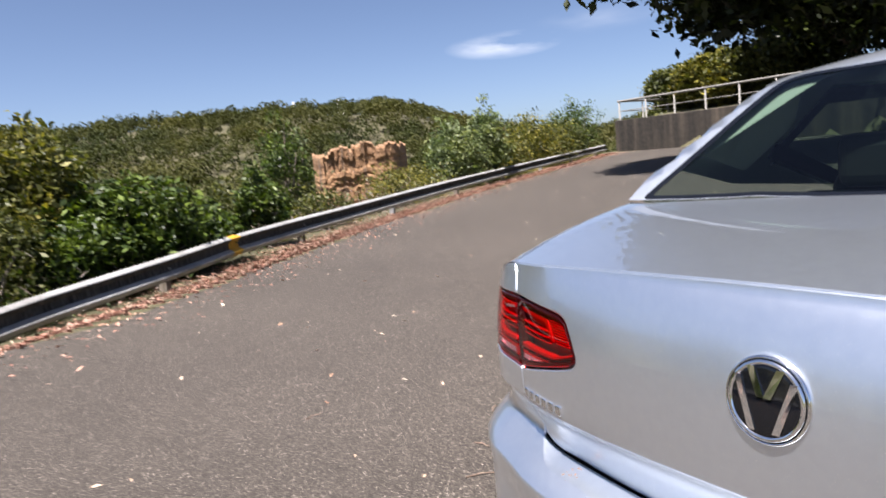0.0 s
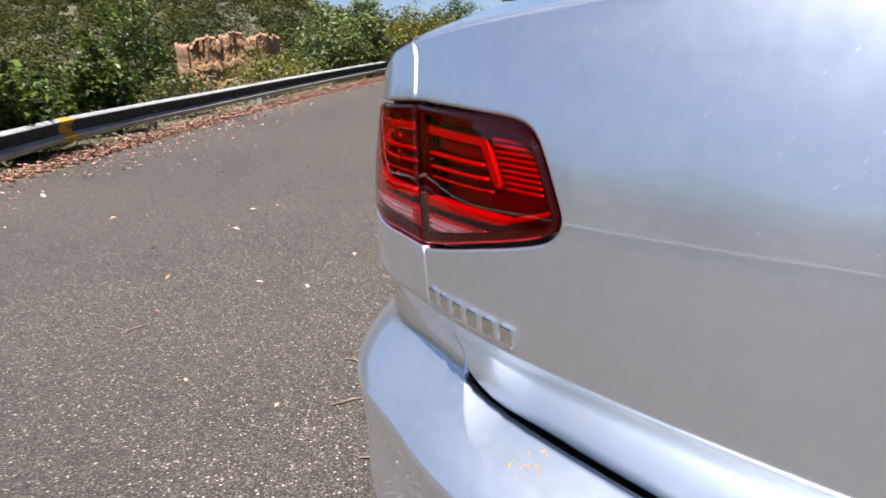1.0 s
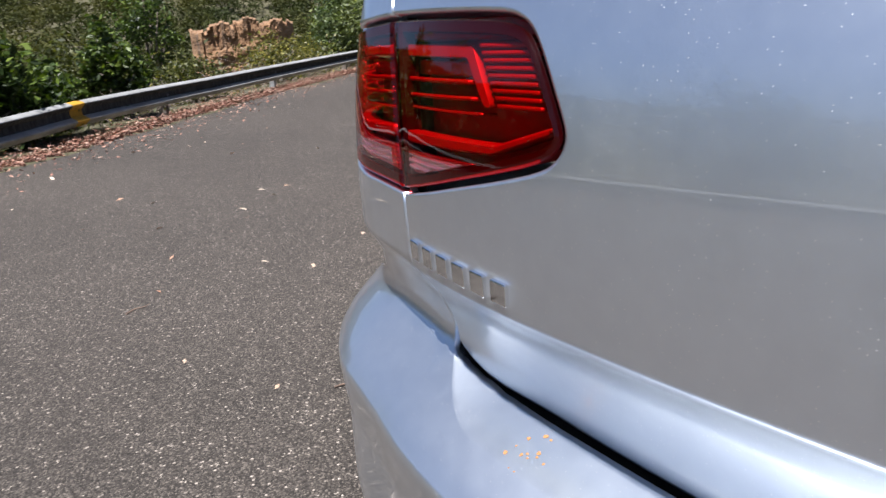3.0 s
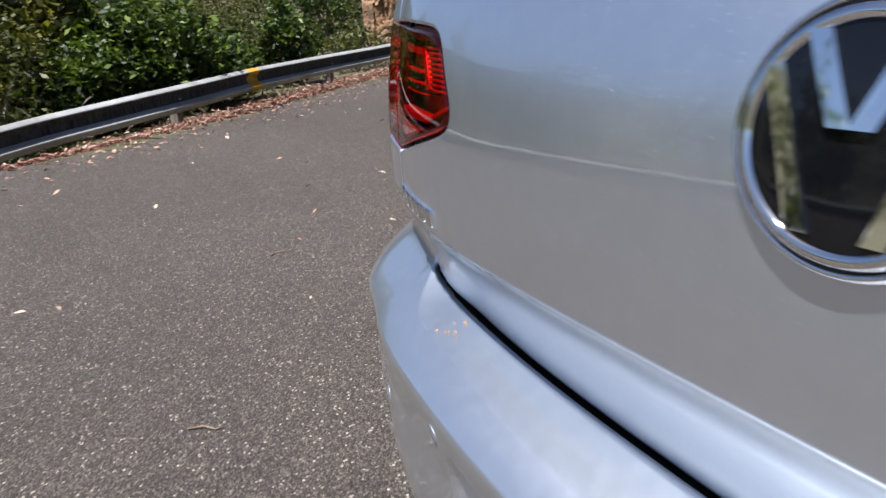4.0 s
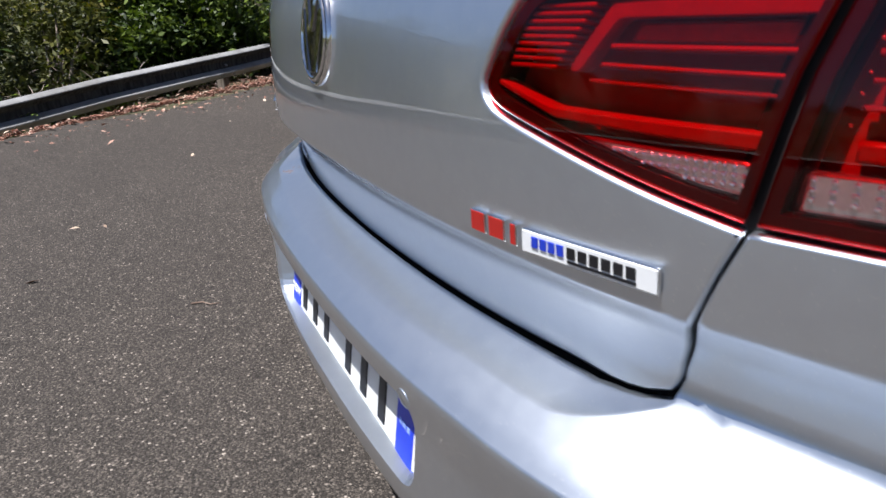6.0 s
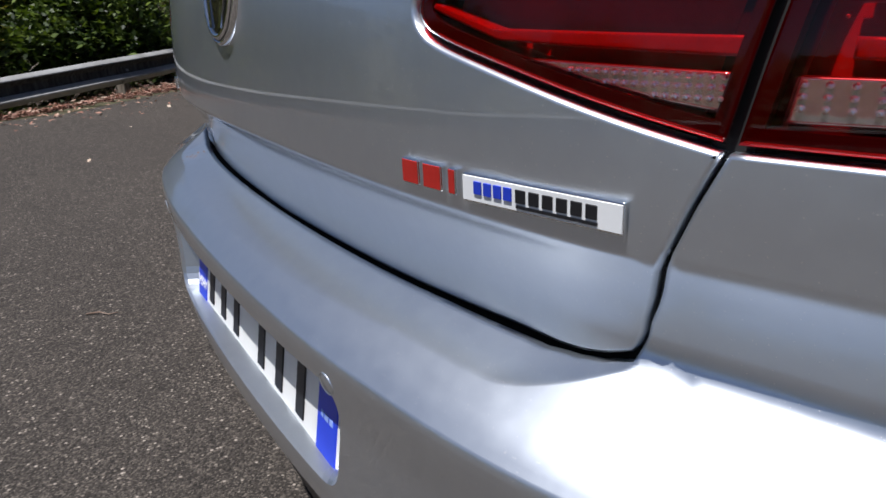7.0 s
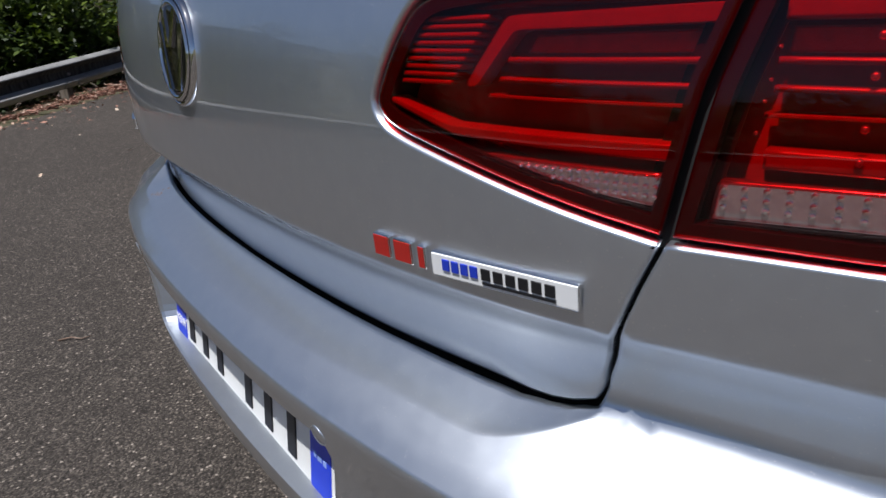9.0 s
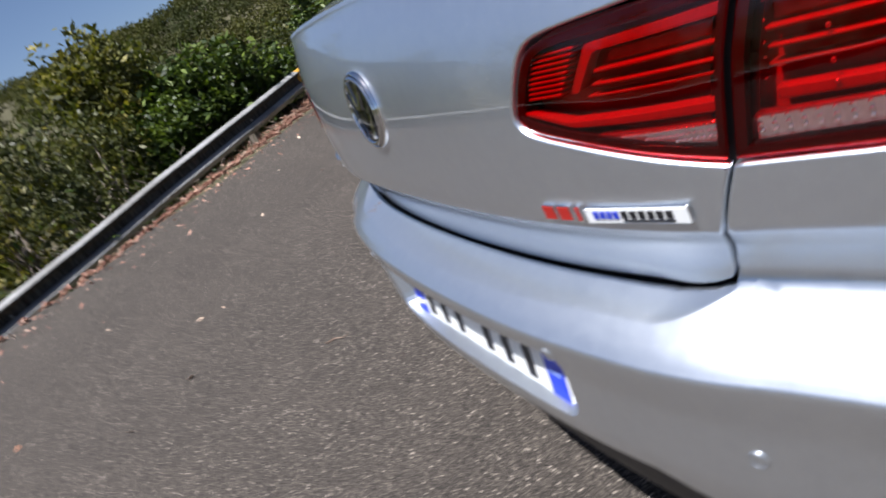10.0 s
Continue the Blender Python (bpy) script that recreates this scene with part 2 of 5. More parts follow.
M_LEAF_GREY = foliage("grey_green_leaves", (0.06, 0.085, 0.04), (0.13, 0.165, 0.075), (0.24, 0.28, 0.14))
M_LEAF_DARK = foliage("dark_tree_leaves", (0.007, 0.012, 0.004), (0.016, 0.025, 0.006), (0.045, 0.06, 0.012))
M_LEAF_YELLOW = foliage("yellow_green_leaves", (0.035, 0.043, 0.009), (0.095, 0.10, 0.02), (0.25, 0.22, 0.045), 0.3)
M_FERN = foliage("fern_fronds", (0.06, 0.10, 0.015), (0.11, 0.17, 0.025), (0.19, 0.26, 0.05))
M_GRASS = foliage("dry_grass", (0.16, 0.15, 0.05), (0.30, 0.26, 0.10), (0.42, 0.36, 0.17))
M_DEADBRUSH = litter("dead_brush", (0.07, 0.05, 0.038), (0.18, 0.135, 0.11), (0.36, 0.30, 0.26))
M_FOREST = foliage("far_forest", (0.046, 0.052, 0.020), (0.066, 0.072, 0.029), (0.090, 0.092, 0.042), 0.2, 0.035, 0.05)
M_LITTER = litter("red_leaf_litter", (0.11, 0.052, 0.038), (0.30, 0.135, 0.092), (0.42, 0.22, 0.155), (0.54, 0.40, 0.31))
M_LEAF_FALLEN = litter("fallen_leaves", (0.30, 0.13, 0.07), (0.46, 0.30, 0.20), (0.62, 0.52, 0.40), (0.36, 0.20, 0.12))
M_MUD = plain("dried_orange_mud", (0.34, 0.16, 0.06), 0.9, 0.0, 0.2)


# ---- building helpers ----
from mathutils.geometry import delaunay_2d_cdt


def to_mesh(name, data):
    if isinstance(data, bmesh.types.BMesh):
        me = bpy.data.meshes.new(name)
        data.to_mesh(me)
        data.free()
        return me
    data.name = name
    return data


def part(name, data, material, parent=None, label="", at=None):
    """Links a bmesh or mesh as one object under a thing or a part."""
    me = to_mesh(name, data)
    if material and not me.materials:
        me.materials.append(material)
    ob = new(name, me)
    ob.parent = parent
    if at is not None:
        ob.matrix_basis = at
    if label:
        ob["label"] = label
    return ob


def thing(name, label, category, data=None, material=None, group="", kind="", at=None):
    if data is None:
        ob = new(name)
    else:
        ob = part(name, data, material)
    if at is not None:
        ob.matrix_basis = at
    return tagged(ob, label, category, group, kind)


def mesh_from(verts, faces, smooth=False, normals=None):
    me = bpy.data.meshes.new("m")
    me.from_pydata([tuple(v) for v in verts], [], faces)
    if smooth:
        me.shade_smooth()
    if normals is not None:
        me.normals_split_custom_set_from_vertices([tuple(n) for n in normals])
    return me


def quads_mesh(corners):
    """A mesh of loose quads out of an array (n, 4, 3)."""
    n = len(corners)
    me = bpy.data.meshes.new("m")
    me.vertices.add(4 * n)
    me.vertices.foreach_set("co", np.asarray(corners, dtype=np.float32).ravel())
    me.loops.add(4 * n)
    me.loops.foreach_set("vertex_index", np.arange(4 * n, dtype=np.int32))
    me.polygons.add(n)
    me.polygons.foreach_set("loop_start", np.arange(0, 4 * n, 4, dtype=np.int32))
    me.update(calc_edges=True)
    return me


def box(bm, sx, sy, sz, m=None, bevel=0.0, segments=2):
    """A bevelled box centred at m."""
    made = bmesh.ops.create_cube(bm, size=1.0, matrix=(m or Matrix()) @ Matrix.Diagonal((sx, sy, sz, 1)))
    if bevel:
        vs = set(made["verts"])
        es = [e for e in bm.edges if e.verts[0] in vs and e.verts[1] in vs]
        bmesh.ops.bevel(bm, geom=es, offset=bevel, segments=segments, affect="EDGES", profile=0.5)
    return bm


def tube(bm, pts, radii, sides=6):
    """A tapered tube along points."""
    rings = []
    for i, p in enumerate(pts):
        p = Vector(p)
        a = Vector(pts[max(0, i - 1)])
        b = Vector(pts[min(len(pts) - 1, i + 1)])
        d = (b - a).normalized()
        u = d.orthogonal().normalized()
        w = d.cross(u)
        rings.append([bm.verts.new(p + radii[i] * (math.cos(2 * math.pi * k / sides) * u + math.sin(2 * math.pi * k / sides) * w)) for k in range(sides)])
    for r0, r1 in zip(rings, rings[1:]):
        for k in range(sides):
            f = bm.faces.new((r0[k], r0[(k + 1) % sides], r1[(k + 1) % sides], r1[k]))
            f.smooth = True
    for r in (rings[0], rings[-1]):
        try:
            bm.faces.new(r)
        except ValueError:
            pass
    return bm


def lathe(bm, profile, sides=48, m=None):
    """Turns (radius, height) pairs about the z axis."""
    m = m or Matrix()
    rings = [[bm.verts.new(m @ Vector((r * math.cos(2 * math.pi * k / sides), r * math.sin(2 * math.pi * k / sides), h))) for k in range(sides)] for r, h in profile]
    for r0, r1 in zip(rings, rings[1:]):
        for k in range(sides):
            f = bm.faces.new((r0[k], r0[(k + 1) % sides], r1[(k + 1) % sides], r1[k]))
            f.smooth = True
    return bm


def pchip(xs, ys):
    """A monotone cubic through the points."""
    order = np.argsort(xs)
    x, y = np.asarray(xs, float)[order], np.asarray(ys, float)[order]
    h = np.diff(x)
    d = np.diff(y) / h
    m = np.zeros_like(y)
    for i in range(1, len(x) - 1):
        if d[i - 1] * d[i] > 0:
            w1, w2 = 2 * h[i] + h[i - 1], h[i] + 2 * h[i - 1]
            m[i] = (w1 + w2) / (w1 / d[i - 1] + w2 / d[i])
    m[0], m[-1] = d[0], d[-1]

    def f(q):
        q = min(max(q, x[0]), x[-1])
        i = min(max(int(np.searchsorted(x, q)) - 1, 0), len(h) - 1)
        t = (q - x[i]) / h[i]
        return float(y[i] * (1 + 2 * t) * (1 - t) ** 2 + h[i] * m[i] * t * (1 - t) ** 2 + y[i + 1] * t * t * (3 - 2 * t) + h[i] * m[i + 1] * t * t * (t - 1))

    return f


def smooth(a, b, x):
    t = min(1.0, max(0.0, (x - a) / (b - a)))
    return t * t * (3 - 2 * t)


def inside(poly, x, y):
    hit = False
    j = len(poly) - 1
    for i in range(len(poly)):
        xi, yi = poly[i]
        xj, yj = poly[j]
        if (yi > y) != (yj > y) and x < (xj - xi) * (y - yi) / (yj - yi) + xi:
            hit = not hit
        j = i
    return hit


def area(poly):
    return sum(poly[i - 1][0] * poly[i][1] - poly[i][0] * poly[i - 1][1] for i in range(len(poly))) / 2


def resample(poly, step, closed=True):
    pts = []
    n = len(poly)
    for i in range(n if closed else n - 1):
        a, b = poly[i], poly[(i + 1) % n]
        k = max(1, round(math.hypot(b[0] - a[0], b[1] - a[1]) / step))
        pts += [(a[0] + (b[0] - a[0]) * j / k, a[1] + (b[1] - a[1]) * j / k) for j in range(k)]
    return pts if closed else pts + [poly[-1]]


def rounded(poly, r, k=4):
    """Rounds the corners of a polygon; r may be a list, corner by corner."""
    out = []
    n = len(poly)
    for i in range(n):
        p, q, s = Vector(poly[i - 1]), Vector(poly[i]), Vector(poly[(i + 1) % n])
        ri = r[i] if isinstance(r, (list, tuple)) else r
        a, b = p - q, s - q
        ri = min(ri, a.length * 0.45, b.length * 0.45)
        if ri <= 1e-6:
            out.append(tuple(q))
            continue
        a, b = q + a.normalized() * ri, q + b.normalized() * ri
        for j in range(k + 1):
            t = j / k
            out.append(tuple((1 - t) ** 2 * a + 2 * t * (1 - t) * q + t * t * b))
    return out


def shrink(poly, d):
    """Moves a counter-clockwise polygon's outline inwards by d."""
    out = []
    n = len(poly)
    for i in range(n):
        p, q, s = Vector(poly[i - 1]), Vector(poly[i]), Vector(poly[(i + 1) % n])
        e1, e2 = (q - p).normalized(), (s - q).normalized()
        n1, n2 = Vector((-e1.y, e1.x)), Vector((-e2.y, e2.x))
        nn = n1 + n2
        nn = nn.normalized() if nn.length > 1e-6 else n1
        out.append(tuple(q + nn * d / max(0.5, nn.dot(n1))))
    return out


def surface_normal(F, a, b, h=0.002):
    n = (F(a + h, b) - F(a - h, b)).cross(F(a, b + h) - F(a, b - h))
    return n.normalized() if n.length > 1e-12 else Vector((0, 0, 1))


def panel(F, outer, step=0.02, holes=(), lines=(), gap=0.002, depth=0.012, edge=0.0022, off=0.0, bstep=None, flip=False, fine=0.002):
    """A skin on the surface F(a, b) inside an outline, with rolled and returned edges. Returns a mesh."""
    outer = list(outer)
    if area(outer) < 0:
        outer.reverse()
    outer = shrink(resample(outer, bstep or step * 0.6), gap)
    inner = shrink(outer, edge)
    holes = [resample(h, bstep or step * 0.6) for h in holes]
    pts = list(inner)
    edges = []
    for h in holes:
        k = len(pts)
        pts += h
        edges += [(k + i, k + (i + 1) % len(h)) for i in range(len(h))]
    for line in lines:
        ln = [p for p in resample(line, step * 0.6, False) if inside(inner, *p) and not any(inside(h, *p) for h in holes)]
        k = len(pts)
        pts += ln
        edges += [(k + i, k + i + 1) for i in range(len(ln) - 1) if math.dist(ln[i], ln[i + 1]) < step]
    base = np.array(pts)
    lo, hi = base.min(0), base.max(0)
    nx, ny = int((hi[0] - lo[0]) / step), int((hi[1] - lo[1]) / step)
    for i in range(1, nx + 1):
        for j in range(1, ny + 1):
            p = (lo[0] + i * step + (j % 2) * step * 0.5, lo[1] + j * step)
            if inside(inner, *p) and not any(inside(h, *p) for h in holes) and np.abs(base - p).max(1).min() > step * 0.4:
                pts.append(p)
    res = delaunay_2d_cdt([Vector(p) for p in pts], edges, [list(range(len(inner)))], 1, 1e-7)
    v2, faces = res[0], res[2]
    keep = []
    for f in faces:
        cx, cy = sum(v2[i][0] for i in f) / len(f), sum(v2[i][1] for i in f) / len(f)
        if not any(inside(h, cx, cy) for h in holes):
            keep.append(list(f))
    verts, norms = [], []
    for p in v2:
        n = surface_normal(F, p[0], p[1], fine)
        if flip:
            n = -n
        verts.append(F(p[0], p[1]) + n * off)
        norms.append(n)
    if depth > 0:
        k0, k = len(verts), len(inner)
        ia = []
        for p in inner:
            n = surface_normal(F, *p, fine)
            ia.append(n * (-1 if flip else 1))
        for i in range(k):
            n = ia[i]
            out = (F(*outer[i]) - F(*inner[i]))
            out = (out - n * out.dot(n)).normalized()
            verts += [F(*inner[i]) + n * off, F(*outer[i]) + n * (off - edge * 0.45), F(*outer[i]) + n * (off - depth)]
            norms += [n, (n * 0.6 + out).normalized(), out]
        for i in range(k):
            a, b = k0 + 3 * i, k0 + 3 * ((i + 1) % k)
            keep += [[a, a + 1, b + 1, b], [a + 1, a + 2, b + 2, b + 1]]
    if flip:
        keep = [list(reversed(f)) for f in keep]
    return mesh_from(verts, keep, True, norms)


# ---- the car's outline and surfaces: x to its right, y ahead, z up ----
TAIL = 0.575  # half the width over which the tail is a shallow curve
FLAT = 0.67  # from there on it runs straight, then turns the corner
CORNER = 0.34
TH0 = math.atan(0.2 * TAIL + 1.24 * TAIL ** 3)
TH1 = radians(82)
SIDE_X = pchip([0.374, 0.9, 1.5, 2.2, 3.0, 3.6, 3.95], [0.8945, 0.908, 0.914, 0.916, 0.912, 0.9, 0.872])


def outline_table():
    y_flat = 0.067 + math.tan(TH0) * (FLAT - TAIL)
    pts = [(x, 0.1 * x * x + 0.31 * x ** 4) for x in np.linspace(0, TAIL, 60)]
    pts += [(x, 0.067 + math.tan(TH0) * (x - TAIL)) for x in np.linspace(TAIL, FLAT, 10)[1:]]
    pts += [(FLAT + CORNER * (math.sin(a) - math.sin(TH0)), y_flat + CORNER * (math.cos(TH0) - math.cos(a))) for a in np.linspace(TH0, TH1, 31)[1:]]
    pts += [(SIDE_X(y), y) for y in np.linspace(0.374, 3.95, 120)[1:]]
    pts += [(0.872 * math.cos(a) ** 0.72, 3.95 + 0.72 * math.sin(a) ** 0.8) for a in np.linspace(0, math.pi / 2, 60)[1:]]
    return np.array(pts)


OUT = outline_table()
SEG = np.hypot(*np.diff(OUT, axis=0).T)
ULEN = np.concatenate([[0], np.cumsum(SEG)])
ULEN[:60] = OUT[:60, 0]
ULEN[60:] += 0.575 - ULEN[60] + SEG[59]
U_FRONT = float(ULEN[-1])
TAN = np.gradient(OUT, axis=0)
TAN /= np.hypot(TAN[:, 0], TAN[:, 1])[:, None]


def outline(u):
    """Place and outward normal on the plan outline; u is metres from the tail's middle."""
    s, v = (1, u) if u >= 0 else (-1, -u)
    x, y = np.interp(v, ULEN, OUT[:, 0]), np.interp(v, ULEN, OUT[:, 1])
    tx, ty = np.interp(v, ULEN, TAN[:, 0]), np.interp(v, ULEN, TAN[:, 1])
    ln = math.hypot(tx, ty)
    return s * x, float(y), s * ty / ln, -tx / ln


def u_at_x(x):
    return float(np.interp(abs(x), OUT[:99, 0], ULEN[:99])) * (1 if x >= 0 else -1)


def u_at_y(y):
    return float(np.interp(y, OUT[60:, 1], ULEN[60:]))


LID = pchip([1.11, 1.09, 1.06, 1.0, 0.955, 0.90, 0.85, 0.82, 0.81], [0.022, 0.024, 0.036, 0.054, 0.062, 0.066, 0.0672, 0.0665, 0.0655])
# below its crease the lid tucks in, in a hollow curve
LID_LOW = pchip([0.81, 0.806, 0.798, 0.785, 0.77, 0.752, 0.735, 0.715, 0.69], [0.0655, 0.0620, 0.0540, 0.0440, 0.0350, 0.0275, 0.0235, 0.0215, 0.0215])
SIDE = pchip([1.03, 0.98, 0.90, 0.86, 0.80, 0.74, 0.66, 0.5, 0.35, 0.2], [-0.03, -0.018, -0.004, 0.0, 0.004, -0.008, 0.004, 0.006, -0.004, -0.03])
REARQ = pchip([1.11, 1.06, 1.0, 0.90, 0.85, 0.803], [0.024, 0.036, 0.054, 0.067, 0.068, 0.066])
REARQ_LOW = pchip([0.803, 0.79, 0.775, 0.755, 0.742, 0.72], [0.066, 0.0545, 0.0430, 0.0345, 0.0315, 0.0315])
REARQ_OUT = pchip([0.803, 0.79, 0.775, 0.755, 0.742, 0.72], [0.066, 0.0580, 0.0505, 0.0450, 0.0430, 0.0430])


def tucked(x, inner, outer):
    """The hollow under the crease is deep beside the lid and shallow towards the car's sides."""
    w = smooth(0.54, 0.78, abs(x))
    return inner * (1 - w) + outer * w


def crease_z(x):
    return 0.8115 - 0.026 * min(abs(x), 0.55) ** 2


def rear_d(x, z):
    zc = crease_z(x)
    zz = z - (zc - 0.81)
    d = LID(zz) if zz > 0.81 else LID_LOW(zz)
    w = smooth(0.40, 0.53, abs(x))
    zq = z - (zc - 0.8036)
    return d * (1 - w) + (REARQ(zq) if zq > 0.803 else tucked(x, REARQ_LOW(zq), REARQ_OUT(zq))) * w


def body(u, z):
    """The skin of lid, quarters and sides."""
    x, y, nx, ny = outline(u)
    c2 = ny * ny if y < 2 else 0.0
    front = smooth(3.3, 4.6, y)
    d = rear_d(x, z) * c2 + SIDE(z) * (1 - c2) - front * 0.9 * max(0.0, z - 0.62) ** 1.3
    k = smooth(0.60, 0.82, abs(x)) if y < 2 else 1.0
    return Vector((x + nx * d * k, y + (ny * k - (1 - k)) * d, z))


BFACE = pchip([0.672, 0.667, 0.66, 0.65, 0.60, 0.53, 0.48, 0.40, 0.30, 0.2], [0.1135, 0.1150, 0.1148, 0.1135, 0.107, 0.108, 0.101, 0.08, 0.05, -0.02])
BSIDE = pchip([0.95, 0.86, 0.80, 0.775, 0.75, 0.735, 0.72, 0.70, 0.675, 0.6, 0.5, 0.4, 0.3, 0.2], [-0.012, 0.0, 0.004, -0.006, -0.011, -0.010, -0.005, 0.002, 0.006, 0.008, 0.004, -0.004, -0.015, -0.05])
BQUART = pchip([0.803, 0.79, 0.775, 0.755, 0.742, 0.735, 0.725, 0.712, 0.6985, 0.686, 0.672], [0.066, 0.0545, 0.0430, 0.0345, 0.0315, 0.0325, 0.0395, 0.0575, 0.0785, 0.0975, 0.1135])
BQUART_OUT = pchip([0.803, 0.79, 0.775, 0.755, 0.742, 0.735, 0.725, 0.712, 0.6985, 0.686, 0.672], [0.066, 0.0580, 0.0505, 0.0450, 0.0430, 0.0440, 0.0500, 0.0640, 0.0810, 0.0985, 0.1135])
SHOULDER_Z = 0.672


def shelf_rise(x):
    """The shelf under the lid dips in the middle and climbs into the lid's corners."""
    x = abs(x) - (0.014 if x < 0 else 0.0)
    return -0.0025 + 0.0035 * min(1.0, (x / 0.35) ** 2) + 0.016 * max(0.0, (x - 0.44) / 0.09) ** 2


def shelf_z(x):
    """The height of the bumper's edge under the lid."""
    return 0.7150 + shelf_rise(x)


def bumper_top(x, z):
    """How far the bumper's top stands out: its slope, into which the flat shelf under the lid is cut."""
    if z > 0.803:
        return REARQ(z)
    shelf = max(0.022, 0.078 - (z - 0.6985 - shelf_rise(x)) * 3.2) + 0.05 * smooth(0.722, 0.745, z)
    return min(tucked(x, BQUART(z), BQUART_OUT(z)), shelf)


def shelf_crease(x):
    """The height at which shelf and slope meet."""
    lo, hi = 0.675, 0.745
    for _ in range(24):
        mid = (lo + hi) / 2
        if BQUART(mid) < 0.078 - (mid - 0.6985 - shelf_rise(x)) * 3.2:
            lo = mid
        else:
            hi = mid
    return lo


def bumper(u, z):
    """The skin of the rear bumper, up to the lid and the lamps."""
    x, y, nx, ny = outline(u)
    c2 = ny * ny
    swell = 0.008 * smooth(0.35, 0.58, abs(x)) * smooth(0.73, 0.68, z)
    d = ((bumper_top(x, z) if z > SHOULDER_Z else BFACE(z)) + swell) * c2 + BSIDE(z) * (1 - c2)
    k = smooth(0.60, 0.82, abs(x))
    return Vector((x + nx * d * k, y + (ny * k - (1 - k)) * d, z))


def lip_z(x):
    return 1.098 - 0.028 * (min(abs(x), 0.64) / 0.63) ** 2


def top_z(u):
    """The height at which the body side turns over into the deck, belt or bonnet."""
    x, y, nx, ny = outline(u)
    if y < 0.5:
        return lip_z(x) - 0.085 * smooth(0.63, 0.88, abs(x))
    return float(np.interp(y, [0.5, 1.2, 3.2, 3.9, 4.67], [0.985, 0.985, 0.965, 0.90, 0.74]))


def deck_target(u):
    """The foot of the cabin that a place on the outline looks to."""
    s = 1 if u >= 0 else -1
    v = abs(u)
    ub = u_at_x(0.63)
    if v <= ub:
        x = 0.705 * v / ub
        return Vector((s * x, 0.60 - 0.095 * (x / 0.68) ** 2, 1.150 - 0.008 * (x / 0.68) ** 2))
    x, y, *_ = outline(v)
    if y < 3.3:
        k = smooth(0.1, 0.9, y)
        yy = 0.505 + max(0.0, y - 0.1) * 0.474 if y < 0.87 else y
        return Vector((s * (0.705 + 0.065 * k), yy, 1.142 - 0.112 * k))
    k = smooth(3.3, 4.0, y)
    xx = 0.77 * min(1.0, x / 0.885)
    return Vector((s * xx, 3.3 + 0.42 * (1 - (xx / 0.77) ** 2) + 0.0 * k, 1.029 - 0.01 * k))


def deck(u, q):
    """Boot deck, shoulders and bonnet: from the outline (q = 0) to the cabin's foot (q = 1)."""
    a = body(u, top_z(u))
    b = deck_target(u)
    x, y, nx, ny = outline(u)
    side = smooth(0.62, 0.9, abs(x)) if y < 2 else (1.0 - smooth(3.8, 4.5, y))
    p = 1.0 - 0.55 * side
    q = max(q, 1e-4)
    bulge = 0.010 * (1 - side) * math.sin(math.pi * min(1, q)) + (0.05 * math.sin(math.pi * min(1, q)) if y > 4.2 else 0)
    return Vector((a.x + (b.x - a.x) * q, a.y + (b.y - a.y) * q, a.z + (b.z - a.z) * q ** p + bulge))


def cabin(x, y):
    """The glasshouse and roof, as heights over the plan."""
    roof = 1.535 - 0.05 * ((y - 2.15) / 1.2) ** 2 - 0.05 * (x / 0.6) ** 2
    back = 1.150 + (y - 0.60 + 0.095 * (x / 0.68) ** 2) * 0.56
    front = 1.02 + (3.72 - 0.40 * (x / 0.74) ** 2 - y) * 0.54
    flank = 1.028 + (0.782 - abs(x)) * 2.95
    k = 0.020
    vals = (roof, back, front, flank)
    lo = min(vals)
    return Vector((x, y, lo - k * math.log(sum(math.exp(-(v - lo) / k) for v in vals))))


# ---- the car ----
car = thing("car", "silver metallic sedan parked on the asphalt, boot closed", "car")


def mirror(poly):
    return [(-a, b) for a, b in reversed(poly)]


US = u_at_x(0.635)
SEAM = [(u_at_x(0.622), 1.052), (u_at_x(0.606), 1.008), (u_at_x(0.590), 0.95), (u_at_x(0.575), 0.866), (0.5625, 0.836), (0.5535, 0.812), (0.5500, 0.8015), (0.5365, 0.778), (0.5300, 0.765), (0.5255, 0.7555), (0.5225, 0.744), (0.5195, 0.7350), (0.5165, 0.7295), (0.5105, 0.7268)]
SEAM_LEFT = [(a + 0.020 * smooth(0.866, 0.80, b), b) for a, b in SEAM]
LID_BOTTOM = [(0.497, 0.7212), (0.480, 0.7165), (0.460, 0.7140), (0.40, 0.7125), (0.25, 0.7095), (0.0, 0.7055)]
LAMP_IN = [(0.575, 0.866), (0.515, 0.879), (0.443, 0.898), (0.39, 0.912), (0.376, 0.921), (0.371, 0.932), (0.376, 0.944), (0.39, 0.970), (0.404, 0.990), (0.418, 0.998), (0.44, 1.002), (0.52, 1.006), (u_at_x(0.606), 1.008)]


def chaikin(pts):
    """Cuts the corners of an open line twice."""
    for _ in range(2):
        out = [pts[0]]
        for a, b in zip(pts, pts[1:]):
            out += [(a[0] * 0.75 + b[0] * 0.25, a[1] * 0.75 + b[1] * 0.25), (a[0] * 0.25 + b[0] * 0.75, a[1] * 0.25 + b[1] * 0.75)]
        pts = out + [pts[-1]]
    return pts


